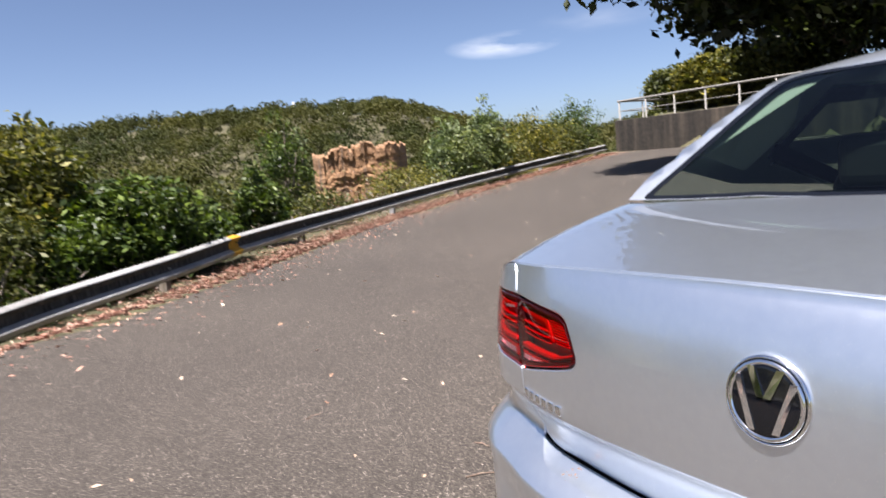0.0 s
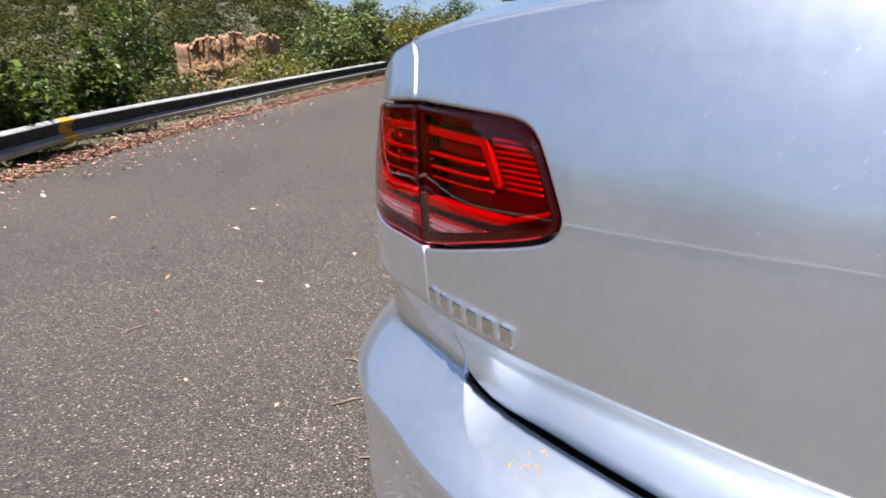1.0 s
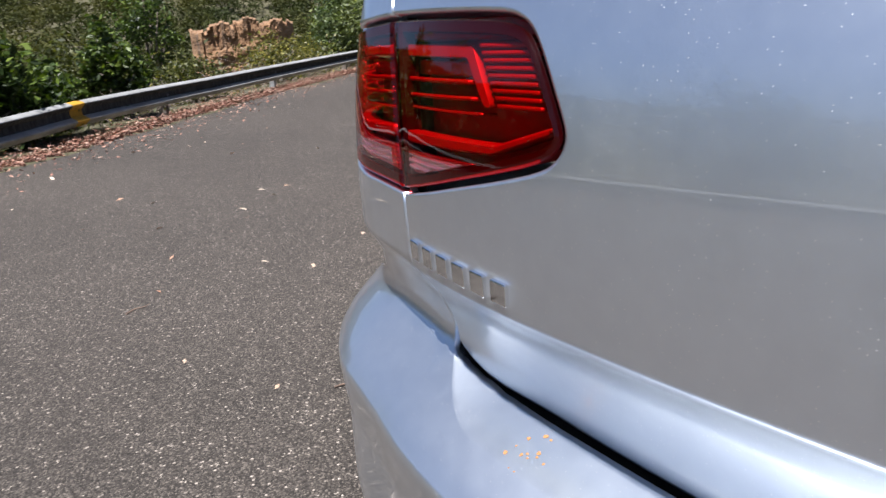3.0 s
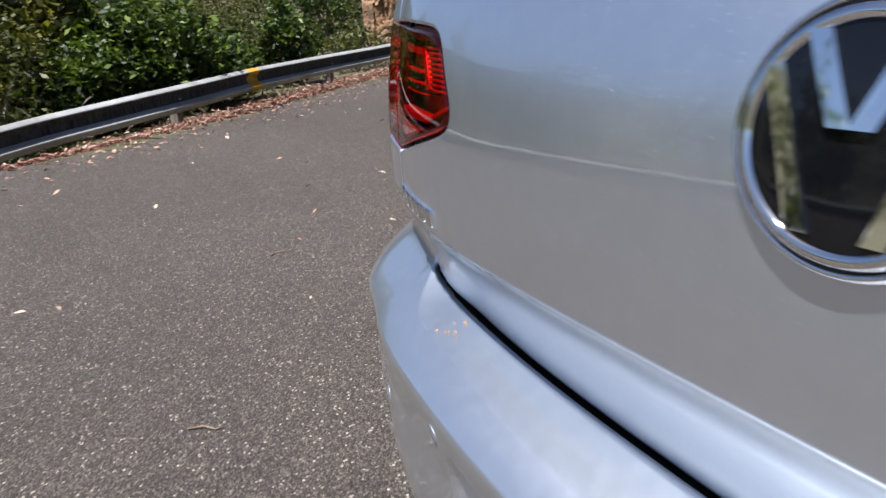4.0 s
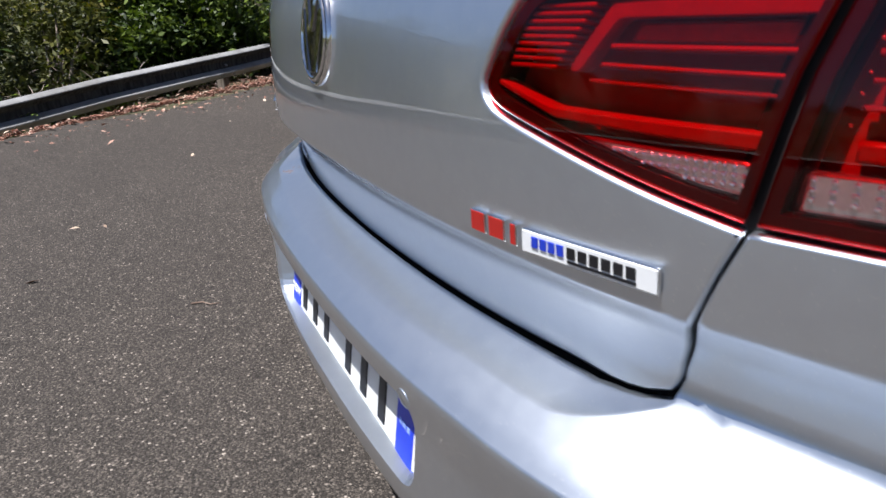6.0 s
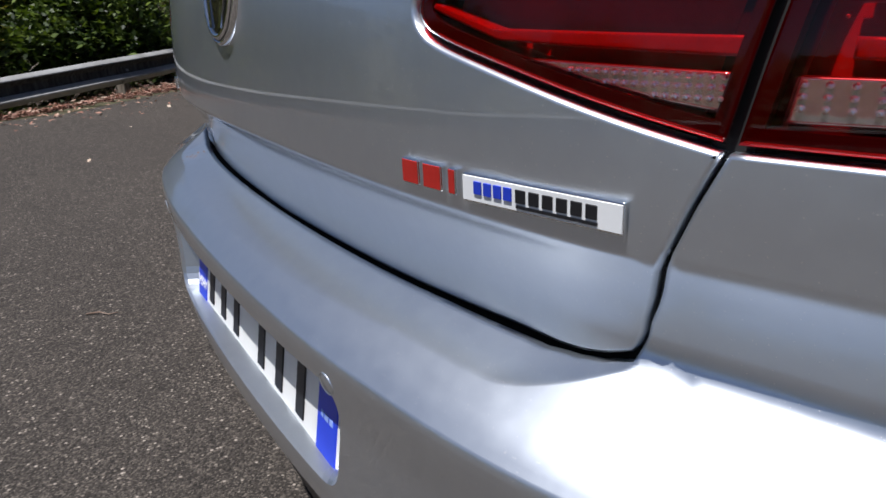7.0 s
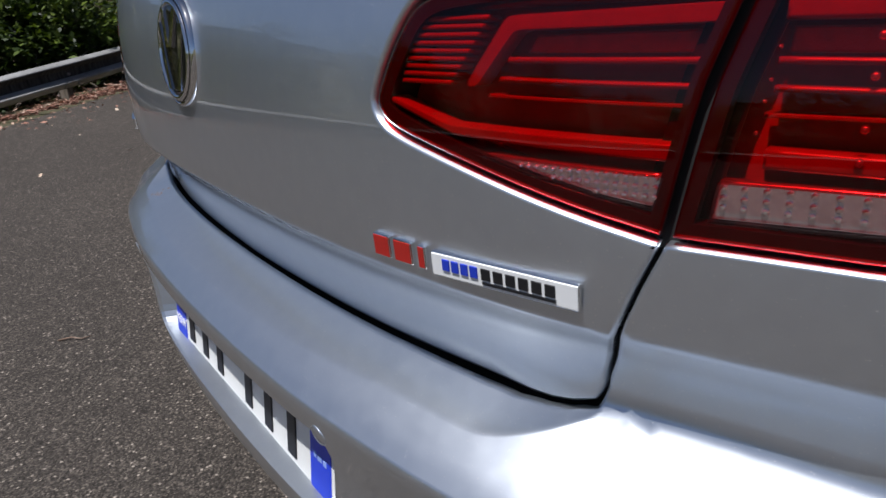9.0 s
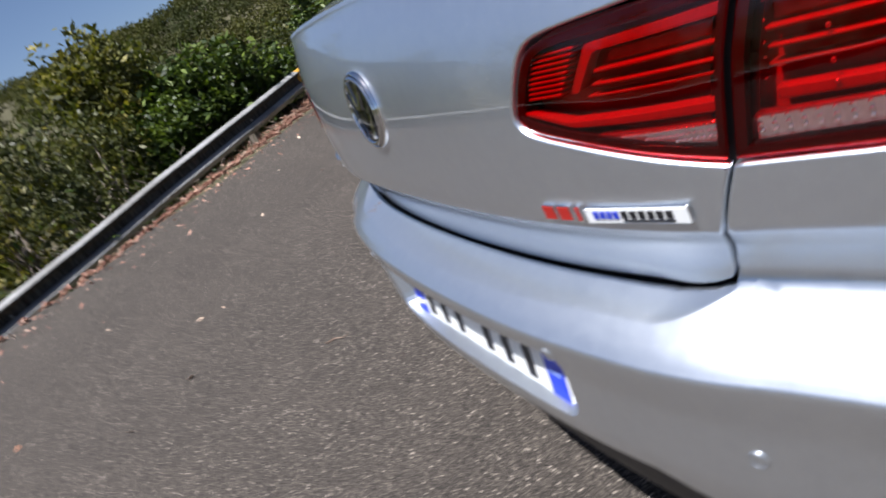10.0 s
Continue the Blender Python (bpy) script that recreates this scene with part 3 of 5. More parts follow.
LAMP_IN = chaikin(LAMP_IN)
lip = [(u_at_x(x), lip_z(x)) for x in np.linspace(-0.6, 0.6, 41)]
hole = LAMP_IN + [(u_at_x(0.60), 0.985), (u_at_x(0.590), 0.95), (u_at_x(0.582), 0.905)]
LAMP_LEFT = [(a - 0.006 * smooth(0.5, 0.42, a), b) for a, b in LAMP_IN]
lamp_path = list(reversed(LAMP_IN))
right = [(US, lip_z(0.635)), (u_at_x(0.622), 1.052)] + lamp_path + SEAM[4:] + LID_BOTTOM
left = right[:2] + list(reversed(LAMP_LEFT)) + SEAM_LEFT[4:] + [(a + 0.016 * smooth(0.40, 0.50, a), b) for a, b in LID_BOTTOM]
lid_outline = right + [(-a, b) for a, b in reversed(left[:-1])] + lip
crease = [(x, crease_z(x)) for x in np.linspace(-0.53, 0.53, 60)]
creases = [[(x, z + dz) for x, z in crease] for dz in (0.008, 0.003, 0.0, -0.003, -0.008, -0.016, -0.026, -0.038, -0.052, -0.068)]
boot_lid = part("boot_lid", panel(body, lid_outline, 0.016, lines=creases, gap=0.0020, depth=0.02, edge=0.003, bstep=0.008), M_PAINT, car)
DECK_OUT = [(u_at_x(x), 0.0) for x in np.linspace(-0.635, 0.635, 50)] + [(u_at_x(0.635), 0.5), (u_at_x(0.635), 0.99)] + [(u_at_x(x), 0.99) for x in np.linspace(0.55, -0.55, 20)] + [(u_at_x(-0.635), 0.99), (u_at_x(-0.635), 0.5)]
part("boot_deck", panel(deck, DECK_OUT, 0.045, gap=0.0, depth=0.006, edge=0.001), M_PAINT, boot_lid)
# dark shut-line channels behind the gaps
bm = bmesh.new()
chan = [(u_at_x(0.62), 1.06), (u_at_x(0.606), 1.008), (u_at_x(0.590), 0.95), (0.575, 0.866), (0.554, 0.803), (0.533, 0.757), (0.521, 0.733), (0.505, 0.717), (0.46, 0.710), (0.40, 0.708), (0.2, 0.705), (0.0, 0.702)]
chan = chan + [(-a, b) for a, b in reversed(chan[:-1])]
chan = resample(chan, 0.02, False)
rows = []
for i, (a, b) in enumerate(chan):
    p, n = body(a, b), surface_normal(body, a, b)
    q0, q1 = chan[max(0, i - 1)], chan[min(len(chan) - 1, i + 1)]
    t = Vector((q1[0] - q0[0], q1[1] - q0[1])).normalized()
    w = Vector((-t.y, t.x)) * 0.018
    row = [bm.verts.new(body(a + k * w.x, b + k * w.y) - n * 0.016) for k in (-1, 1)]
    low = min(row, key=lambda v: v.co.z)
    tuck = 0.032 * smooth(0.76, 0.72, b)
    row.insert(0 if low is row[0] else 2, bm.verts.new(low.co + Vector((0, -tuck, -0.4 * tuck))))
    rows.append(row)
for r0, r1 in zip(rows, rows[1:]):
    for i in (0, 1):
        bm.faces.new((r0[i], r0[i + 1], r1[i + 1], r1[i]))
part("boot_seal", bm, M_RUBBER, car)

# quarters, doors and wings
ARCH_R, AXLE_B, AXLE_F, WHEEL_R = 0.365, 1.0, 3.76, 0.333


def arch(y0, a0, a1, n=18):
    return [(u_at_y(y0 + ARCH_R * math.cos(a)), 0.325 + ARCH_R * math.sin(a)) for a in np.linspace(a0, a1, n)]


def top_line(y0, y1, n=24):
    ua, ub = u_at_y(y0), u_at_y(y1)
    return [(u, top_z(u)) for u in np.linspace(ua, ub, n)]


U_OUT = [(u_at_x(0.606), 1.008), (u_at_x(0.70), 1.004), (0.86, 0.992), (0.96, 0.970), (1.01, 0.945), (1.02, 0.925), (1.0, 0.90), (0.92, 0.877), (0.82, 0.868), (u_at_x(0.66), 0.866), (0.575, 0.866)]
B_END = u_at_y(AXLE_B - 0.30)
quarter = [(US, lip_z(0.635)), (u_at_x(0.622), 1.052)] + U_OUT[:7] + [(1.05, 0.85), (1.14, 0.79), (B_END - 0.02, 0.745)] \
    + arch(AXLE_B, radians(132), radians(6)) + [(u_at_y(AXLE_B + 0.37), 0.25), (u_at_y(1.55), 0.24), (u_at_y(1.50), 0.6), (u_at_y(1.55), 0.975)] + list(reversed(top_line(0.1, 1.53, 40)))[:-1] + [(u_at_x(0.68), top_z(u_at_x(0.68)))]
rear_door = [(u_at_y(1.55), 0.24), (u_at_y(2.28), 0.24), (u_at_y(2.30), 0.97)] + list(reversed(top_line(1.56, 2.29, 10))) + [(u_at_y(1.50), 0.6)]
front_door = [(u_at_y(2.28), 0.24), (u_at_y(3.25), 0.24), (u_at_y(3.27), 0.93)] + list(reversed(top_line(2.31, 3.25, 12)))
wing = [(u_at_y(3.25), 0.24), (u_at_y(3.38), 0.24)] + arch(AXLE_F, radians(178), radians(20)) + [(u_at_y(4.16), 0.55), (u_at_y(4.2), 0.70)] + list(reversed(top_line(3.28, 4.2, 16)))
for name, poly in (("rear_quarter", quarter), ("rear_door", rear_door), ("front_door", front_door), ("front_wing", wing)):
    for p in (poly, mirror(poly)):
        st = 0.022 if name == "rear_quarter" else 0.07
        qc = [[(sg * u, z) for u in np.linspace(0.56, 1.3, 60)] for z in (0.775, 0.786, 0.797, 0.803, 0.809) for sg in (1, -1)] if st < 0.03 else ()
        part(name, panel(body, p, st, lines=qc, depth=0.02, edge=0.003, bstep=0.012 if st < 0.03 else 0.04), M_PAINT, car)
        if name.endswith("_door"):
            s = 1 if p is poly else -1
            yh = 1.72 if name == "rear_door" else 2.5
            u = s * u_at_y(yh + 0.1)
            c, n = body(u, 0.86), surface_normal(body, u, 0.86)
            bm = bmesh.new()
            box(bm, 0.028, 0.20, 0.032, Matrix.Translation(c + n * 0.018), 0.01)
            part("door_handle", bm, M_PAINT, car)
for s in (1, -1):
    f = lambda a, b, s=s: deck(a, b)
    su = [(u_at_x(0.64), 0.0), (u_at_y(1.5), 0.0), (u_at_y(3.3), 0.0), (u_at_y(3.3), 1.0), (u_at_y(1.5), 1.0), (u_at_x(0.64), 1.0)]
    if s < 0:
        su = mirror(su)
    part("shoulder_panel", panel(f, su, 0.09, gap=0.0, depth=0.0, bstep=0.03), M_PAINT, car)
UF = u_at_y(3.3)
bon = [(UF, 0.0), (U_FRONT, 0.0), (U_FRONT, 1.0), (UF, 1.0)]
for p in (bon, mirror(bon)):
    part("bonnet", panel(deck, p, 0.09, gap=0.001, depth=0.01, bstep=0.05), M_PAINT, car)
front_poly = [(u_at_y(4.2), 0.70), (u_at_y(4.14), 0.5), (u_at_y(4.14), 0.24), (U_FRONT, 0.22), (U_FRONT, 0.60), (u_at_y(4.55), 0.62), (u_at_y(4.3), 0.66)]
for p in (front_poly, mirror(front_poly)):
    part("front_bumper", panel(body, p, 0.06, gap=0.001, depth=0.02, bstep=0.04), M_PAINT, car)
lampf = [(u_at_y(4.2), 0.70), (u_at_y(4.3), 0.66), (u_at_y(4.55), 0.62), (u_at_y(4.60), 0.70), (u_at_y(4.3), 0.80), (u_at_y(4.2), 0.84)]
grille = [(u_at_y(4.55), 0.62), (U_FRONT, 0.60), (U_FRONT, 0.735), (u_at_y(4.60), 0.70)]
for p in (lampf, mirror(lampf)):
    part("headlight", panel(body, p, 0.05, depth=0.02, bstep=0.03), M_LENS_CLEAR, car)
    part("headlight_reflector", panel(body, p, 0.05, depth=0.0, off=-0.03, bstep=0.03), M_REFLECT, car)
for p in (grille, mirror(grille)):
    part("grille", panel(body, p, 0.05, depth=0.02, bstep=0.03), M_BLACK, car)

# the rear bumper with the recess for the plate
RECESS = rounded([(-0.318, 0.645), (-0.296, 0.527), (0.296, 0.527), (0.318, 0.645)], [0.03, 0.03, 0.03, 0.03], 5)
low = [(0.0, 0.487), (0.40, 0.487), (0.50, 0.455), (0.62, 0.36), (u_at_x(0.80), 0.33), (B_END, 0.31)]
side_b = [(B_END, 0.40), (B_END - 0.02, 0.745), (1.14, 0.79), (1.05, 0.85), (1.0, 0.90)] + U_OUT[7:]
under_lid = [(a, shelf_z(a)) for a in (0.497, 0.480, 0.455)]
topb = [(u, shelf_z(u) + 0.0003) for u in np.linspace(0.42, -0.42, 60)]
bumper_outline = low + side_b + SEAM[4:] + under_lid + topb + [(-a, b) for a, b in reversed(low + side_b + SEAM_LEFT[4:] + [(a + 0.016 * smooth(0.40, 0.50, a), b) for a, b in under_lid])]
shoulder = [[(u, SHOULDER_Z + dz) for u in np.linspace(-0.95, 0.95, 120)] for dz in (0.005, 0.0014, -0.0014, -0.007)]
shelf_lines = [[(u, shelf_crease(u) + dz) for u in np.linspace(-0.55, 0.54, 140)] for dz in (-0.0055, -0.0013, 0.0, 0.0013)]
shelf_lines += [[(u, shelf_crease(u) * (1 - t) + t * shelf_z(u)) for u in np.linspace(-0.50, 0.49, 110)] for t in (0.35, 0.6, 0.82)]
shelf_lines += [[(u, SHOULDER_Z + t * (shelf_crease(u) - SHOULDER_Z)) for u in np.linspace(-0.55, 0.55, 110)] for t in (0.3, 0.55)]
shelf_lines += [[(sg * u, v) for u in np.linspace(0.53 if v > 0.73 else 0.562, 1.25, 100)] for v in (0.809, 0.803, 0.797, 0.780, 0.768, 0.757, 0.748, 0.741, 0.734, 0.727, 0.718, 0.708, 0.698, 0.687) for sg in (1, -1)]
rear_bumper = part("rear_bumper", panel(bumper, bumper_outline, 0.018, holes=[RECESS], lines=[*shoulder, *shelf_lines], gap=0.0014, depth=0.018, edge=0.0025, bstep=0.009, fine=0.0015), M_PAINT, car)


def recess_mesh():
    rim = resample(RECESS, 0.012)
    cx, cz = 0.0, 0.585
    verts, faces = [], []
    k = len(rim)
    for t, d in ((0.0, 0.0), (0.12, 0.012), (0.75, 0.03), (1.0, 0.042)):
        for a, b in rim:
            bz = b + (0.59 - b) * 0.10 * t
            ax = a * (1 - 0.15 * t)
            p = bumper(a, b)
            p = Vector((ax, p.y, bz))
            back = -0.052 + 0.1 * ax * ax
            verts.append(Vector((ax, p.y + (back - p.y) * t if t > 0.13 else p.y + 0.004 * (t > 0), bz)))
    for r in range(3):
        for i in range(k):
            j = (i + 1) % k
            faces.append([r * k + i, r * k + j, (r + 1) * k + j, (r + 1) * k + i])
    faces.append([3 * k + i for i in range(k)])
    return mesh_from(verts, [list(reversed(f)) for f in faces])


part("plate_recess", recess_mesh(), M_PAINT, rear_bumper)
val = [(0.0, 0.482), (0.40, 0.482), (0.50, 0.45), (0.62, 0.355), (0.70, 0.30), (0.66, 0.22), (0.0, 0.21)]
val = val + [(-a, b) for a, b in reversed(val[1:-1])]
part("rear_valance", panel(bumper, val, 0.05, gap=0.0, off=-0.022, depth=0.03, bstep=0.03), M_BLACK, car)
for x in (0.305, 0.545, -0.335, -0.545):
    u = u_at_x(x)
    zs = 0.646 if abs(x) < 0.5 else 0.572
    p, n = bumper(u, zs), surface_normal(bumper, u, zs)
    m = Matrix.Translation(p + n * 0.0008) @ n.to_track_quat("Z", "Y").to_matrix().to_4x4()
    bm = bmesh.new()
    lathe(bm, [(0.0001, 0.0002), (0.0080, 0.0001), (0.0086, -0.0004), (0.0087, -0.003)], 28, m)
    ps = part("parking_sensor", bm, M_PAINT, rear_bumper)
    bm = bmesh.new()
    lathe(bm, [(0.0091, -0.0008), (0.0096, 0.0003), (0.0103, 0.0002), (0.0106, -0.0014)], 28, m)
    part("sensor_ring", bm, M_PAINT, rear_bumper)

# number plate
plate = part("number_plate", box(bmesh.new(), 0.52, 0.004, 0.112, None, 0.0015, 1), M_PLATE_WHITE, car,
             at=pose(0.006, -0.0745, 0.578, -8.5))
for x, wdt in ((-0.2345, 0.045), (0.2345, 0.045)):
    bm = bmesh.new()
    box(bm, wdt, 0.002, 0.104, Matrix.Translation((x, -0.0022, 0)), 0.0006, 1)
    part("blue_band", bm, M_PLATE_BLUE, plate)
for k in range(4):
    bm = bmesh.new()
    box(bm, 0.006, 0.0012, 0.006, Matrix.Translation((-0.242 + 0.016 * (k % 2), -0.0034, 0.012 + 0.011 * k)) @ Matrix.Rotation(0.78, 4, "Y"))
    part("band_mark", bm, M_WHITE_ENAMEL, plate)
txt = bpy.data.curves.new("state", "FONT")
txt.body = "NSW"
txt.size = 0.021
txt.extrude = 0.0004
txt.align_x = "CENTER"
part("state_name", txt, M_WHITE_ENAMEL, plate, at=pose(-0.2345, -0.0034, -0.034, 90))
for x in (-0.182, -0.122, -0.062, 0.040, 0.102, 0.166):
    bm = bmesh.new()
    box(bm, 0.022, 0.002, 0.080, Matrix.Translation((x, -0.0028, -0.002)), 0.0008, 1)
    part("plate_bar", bm, M_PLATE_BLACK, plate)
for dx, wdt in ((-0.010, 0.006), (0.0, 0.009), (0.011, 0.007)):
    bm = box(bmesh.new(), wdt, 0.0012, 0.007, Matrix.Translation((0.2345 + dx, -0.0034, -0.008)), 0.0003, 1)
    part("band_mark", bm, M_PLATE_BLUE_PALE, plate)
bm = bmesh.new()
box(bm, 0.526, 0.003, 0.118, Matrix.Translation((0, 0.002, 0)), 0.001, 1)
part("plate_frame", bm, M_BLACK, plate)


# lamps
def bmesh_ball(r):
    bm = bmesh.new()
    bmesh.ops.create_icosphere(bm, subdivisions=2, radius=r)
    for f in bm.faces:
        f.smooth = True
    return bm


def tail_lamp(poly, s, inner):
    P = (lambda q: q) if s > 0 else mirror
    clear = [(0.462, 0.9045), (0.573, 0.9015), (0.569, 0.883), (0.545, 0.886), (0.50, 0.895)]
    if not inner:
        clear = [(u_at_x(0.598), 0.901), (0.95, 0.904), (0.93, 0.888), (u_at_x(0.595), 0.880)]
    lamp = part("tail_lamp", panel(body, P(poly), 0.014, holes=[P(clear)], gap=0.0035, depth=0.006, edge=0.003, bstep=0.007), M_LENS_RED, car, "dark red tail lamp lens")
    part("clear_lens", panel(body, P(clear), 0.014, gap=0.0, depth=0.006, edge=0.0005, bstep=0.007), M_LENS_CLEAR, lamp)
    part("housing", panel(body, P(poly), 0.02, gap=0.003, depth=0.0, off=-0.030, bstep=0.012), M_LAMP_DARK, lamp)
    rim = P(poly)
    if area(rim) < 0:
        rim = list(reversed(rim))
    rim = shrink(resample(rim, 0.012), 0.003)
    inn = shrink(rim, 0.008)
    verts, faces = [], []
    for a, b in zip(rim, inn):
        n = surface_normal(body, *a)
        verts += [body(*a) - n * 0.0045, body(*b) - n * 0.0052, body(*b) - n * 0.033]
    k = len(rim)
    for i in range(k):
        j = (i + 1) % k
        faces += [[3 * i, 3 * j, 3 * j + 1, 3 * i + 1], [3 * i + 1, 3 * j + 1, 3 * j + 2, 3 * i + 2]]
    part("lamp_rim", mesh_from(verts, faces), M_LAMP_RIM, lamp)

    edge_in = shrink(rim, 0.0022)
    edge_v = []
    for a, b in zip(rim, edge_in):
        n = surface_normal(body, *a)
        edge_v += [body(*a) - n * 0.0028, body(*b) - n * 0.0030]
    part("lens_edge", mesh_from(edge_v, [[2 * i, 2 * ((i + 1) % k), 2 * ((i + 1) % k) + 1, 2 * i + 1] for i in range(k) if rim[i][1] < 0.925 and abs(rim[i][0] - rim[(i + 1) % k][0]) > 0.006]), M_LAMP_RED, lamp)

    def bar(name, p, mat, off=-0.010, depth=0.014):
        part(name, panel(body, P(p), 0.014, gap=0.0, off=off, depth=depth, edge=min(0.0042, max(q[1] for q in p[:2] + p[-2:]) - min(q[1] for q in p[:2] + p[-2:])) * 0.42 if mat is M_LAMP_RED else 0.0015, bstep=0.008), mat, lamp)

    if inner:
        bar("upper_reflector", [(0.412, 0.9905), (0.592, 0.9905), (0.598, 1.006), (0.44, 1.004), (0.418, 0.998)], M_LAMP_PLATE, -0.016, 0.010)
        bar("middle_reflector", [(0.484, 0.9645), (0.588, 0.9640), (0.590, 0.9755), (0.490, 0.9745)], M_LAMP_PLATE, -0.020, 0.008)
        bar("light_guide", [(0.462, 0.9400), (0.582, 0.9380), (0.582, 0.9362), (0.461, 0.9382)], M_LAMP_RED, -0.012)
        for i in range(9):
            z = 0.9445 + i * 0.0048
            x0, x1 = 0.392 + i * 0.0016, 0.436 + i * 0.0032
            bar("slat", [(x0, z), (x1, z), (x1 + 0.001, z + 0.0028), (x0 + 0.001, z + 0.0028)], M_LAMP_RED, -0.008)
        bar("light_guide", rounded([(0.446, 0.944), (0.474, 0.985), (0.592, 0.987), (0.590, 0.978), (0.480, 0.977), (0.455, 0.944)], 0.004, 2), M_LAMP_RED)
        bar("light_guide", [(0.477, 0.962), (0.587, 0.9615), (0.587, 0.958), (0.476, 0.9585)], M_LAMP_RED, -0.010)
        bar("light_guide", [(0.472, 0.9505), (0.584, 0.9485), (0.584, 0.9455), (0.470, 0.9475)], M_LAMP_RED, -0.010)
        bar("light_guide", rounded([(0.380, 0.9365), (0.436, 0.9205), (0.578, 0.918), (0.577, 0.9085), (0.440, 0.9135), (0.382, 0.9315)], 0.003, 2), M_LAMP_RED, -0.006)
    else:
        for z, h in ((0.978, 0.009), (0.958, 0.0035), (0.9455, 0.003), (0.9085, 0.0095)):
            bar("light_guide", [(u_at_x(0.615), z), (0.93, z - 0.004), (0.93, z + h - 0.006), (u_at_x(0.615), z + h)], M_LAMP_RED, -0.008)
    if not inner:
        bar("upper_reflector", [(u_at_x(0.622), 0.990), (0.93, 0.984), (0.93, 0.998), (u_at_x(0.624), 1.002)], M_LAMP_PLATE, -0.016, 0.010)
        bar("middle_reflector", [(u_at_x(0.617), 0.9635), (0.93, 0.9585), (0.93, 0.9705), (u_at_x(0.617), 0.9755)], M_LAMP_PLATE, -0.020, 0.008)
        bar("light_guide", [(u_at_x(0.612), 0.9330), (0.93, 0.929), (0.93, 0.931), (u_at_x(0.612), 0.9352)], M_LAMP_RED, -0.012)
        # chrome beads added behind the red lens only to catch sun glints
        for zz in (0.999, 0.988, 0.966, 0.951, 0.941, 0.926):
            a = 0.612 + (zz - 0.92) * 0.12
            pt = body(s * a, zz) - surface_normal(body, s * a, zz) * 0.008
            part("glint_bead", bmesh_ball(0.0011), M_REFLECT, lamp, at=Matrix.Translation(pt))
        for zz in (0.998, 0.985, 0.97, 0.953, 0.93, 0.915):
            for a in (0.655, 0.70, 0.748):
                pt = body(s * a, zz) - surface_normal(body, s * a, zz) * 0.007
                part("glint_bead", bmesh_ball(0.0021), M_REFLECT, lamp, at=Matrix.Translation(pt))
    bar("reversing_reflector", clear, M_REFLECT, -0.007, 0.008)
    x0 = 0.49 if inner else u_at_x(0.60)
    for r in range(3):
        for i in range(17 if inner else 34):
            a = x0 + i * (0.0052 if inner else 0.0098)
            zz = (0.8995 if inner else 0.8975) - 0.0052 * r
            if inside(shrink(list(reversed(clear)) if area(clear) < 0 else clear, 0.001), a, zz):
                n = surface_normal(body, a, zz)
                bm = bmesh.new()
                bmesh.ops.create_icosphere(bm, subdivisions=1, radius=0.0019, matrix=Matrix.Translation(Vector((0, 0, 0))))
                pt = body(s * a, zz) - surface_normal(body, s * a, zz) * 0.0060
                part("reflector_dot", bm, M_REFLECT, lamp, at=Matrix.Translation(pt))
    return lamp


for s in (1, -1):
    tail_lamp(hole if s > 0 else LAMP_LEFT + hole[len(LAMP_IN):], s, True)
    tail_lamp([(u_at_x(0.606), 1.008)] + U_OUT[1:] + [(u_at_x(0.582), 0.905), (u_at_x(0.590), 0.95)], s, False)

for s in (1, -1):
    verts, faces = [], []
    seam = resample([(0.572, 0.860), (0.575, 0.866), (u_at_x(0.582), 0.905), (u_at_x(0.590), 0.95), (u_at_x(0.606), 1.008), (u_at_x(0.609), 1.016)], 0.012, False)
    for a, b in seam:
        n = surface_normal(body, s * a, b)
        verts += [body(s * (a + k), b) - n * 0.010 for k in (-0.010, 0.010)]
    faces = [[2 * i, 2 * i + 1, 2 * i + 3, 2 * i + 2] for i in range(len(seam) - 1)]
    part("lamp_gasket", mesh_from(verts, faces), M_RUBBER, car)
# dried mud specks on the bumper's shelf
rs = random.Random(5)
verts, faces = [], []
for i in range(13):
    a, b = -0.41 + rs.gauss(0, 0.010), 0.706 + rs.gauss(0, 0.0032)
    r = rs.uniform(0.0006, 0.0020)
    p, n = bumper(a, b), surface_normal(bumper, a, b)
    t1 = n.orthogonal().normalized()
    t2 = n.cross(t1)
    k = len(verts)
    verts += [p + n * (0.0004 + r * 0.25)] + [p + n * 0.0003 + (t1 * math.cos(q) + t2 * math.sin(q)) * r * rs.uniform(0.7, 1.3) for q in np.arange(0, 6.2, 0.8976)]
    faces += [[k, k + 1 + j, k + 1 + (j + 1) % 7] for j in range(7)]
tagged(part("mud_specks", mesh_from(verts, faces, True), M_MUD, rear_bumper), kind="stuff")

# emblem: a chrome ring round a black disc with plain slanted chrome bars
pb = body(0, 0.955)
nb = surface_normal(body, 0, 0.955, 0.02)
zax = nb
xax = Vector((1, 0, 0))
yax = zax.cross(xax).normalized()
EM = Matrix((( xax.x, yax.x, zax.x, pb.x), (xax.y, yax.y, zax.y, pb.y), (xax.z, yax.z, zax.z, pb.z), (0, 0, 0, 1)))
bm = lathe(bmesh.new(), [(0.0585, -0.004), (0.0585, 0.0015), (0.0565, 0.004), (0.0545, 0.0045), (0.0545, 0.003)], 72)
emblem = part("emblem", bm, M_CHROME, car, "round chrome and gloss black emblem", at=EM)
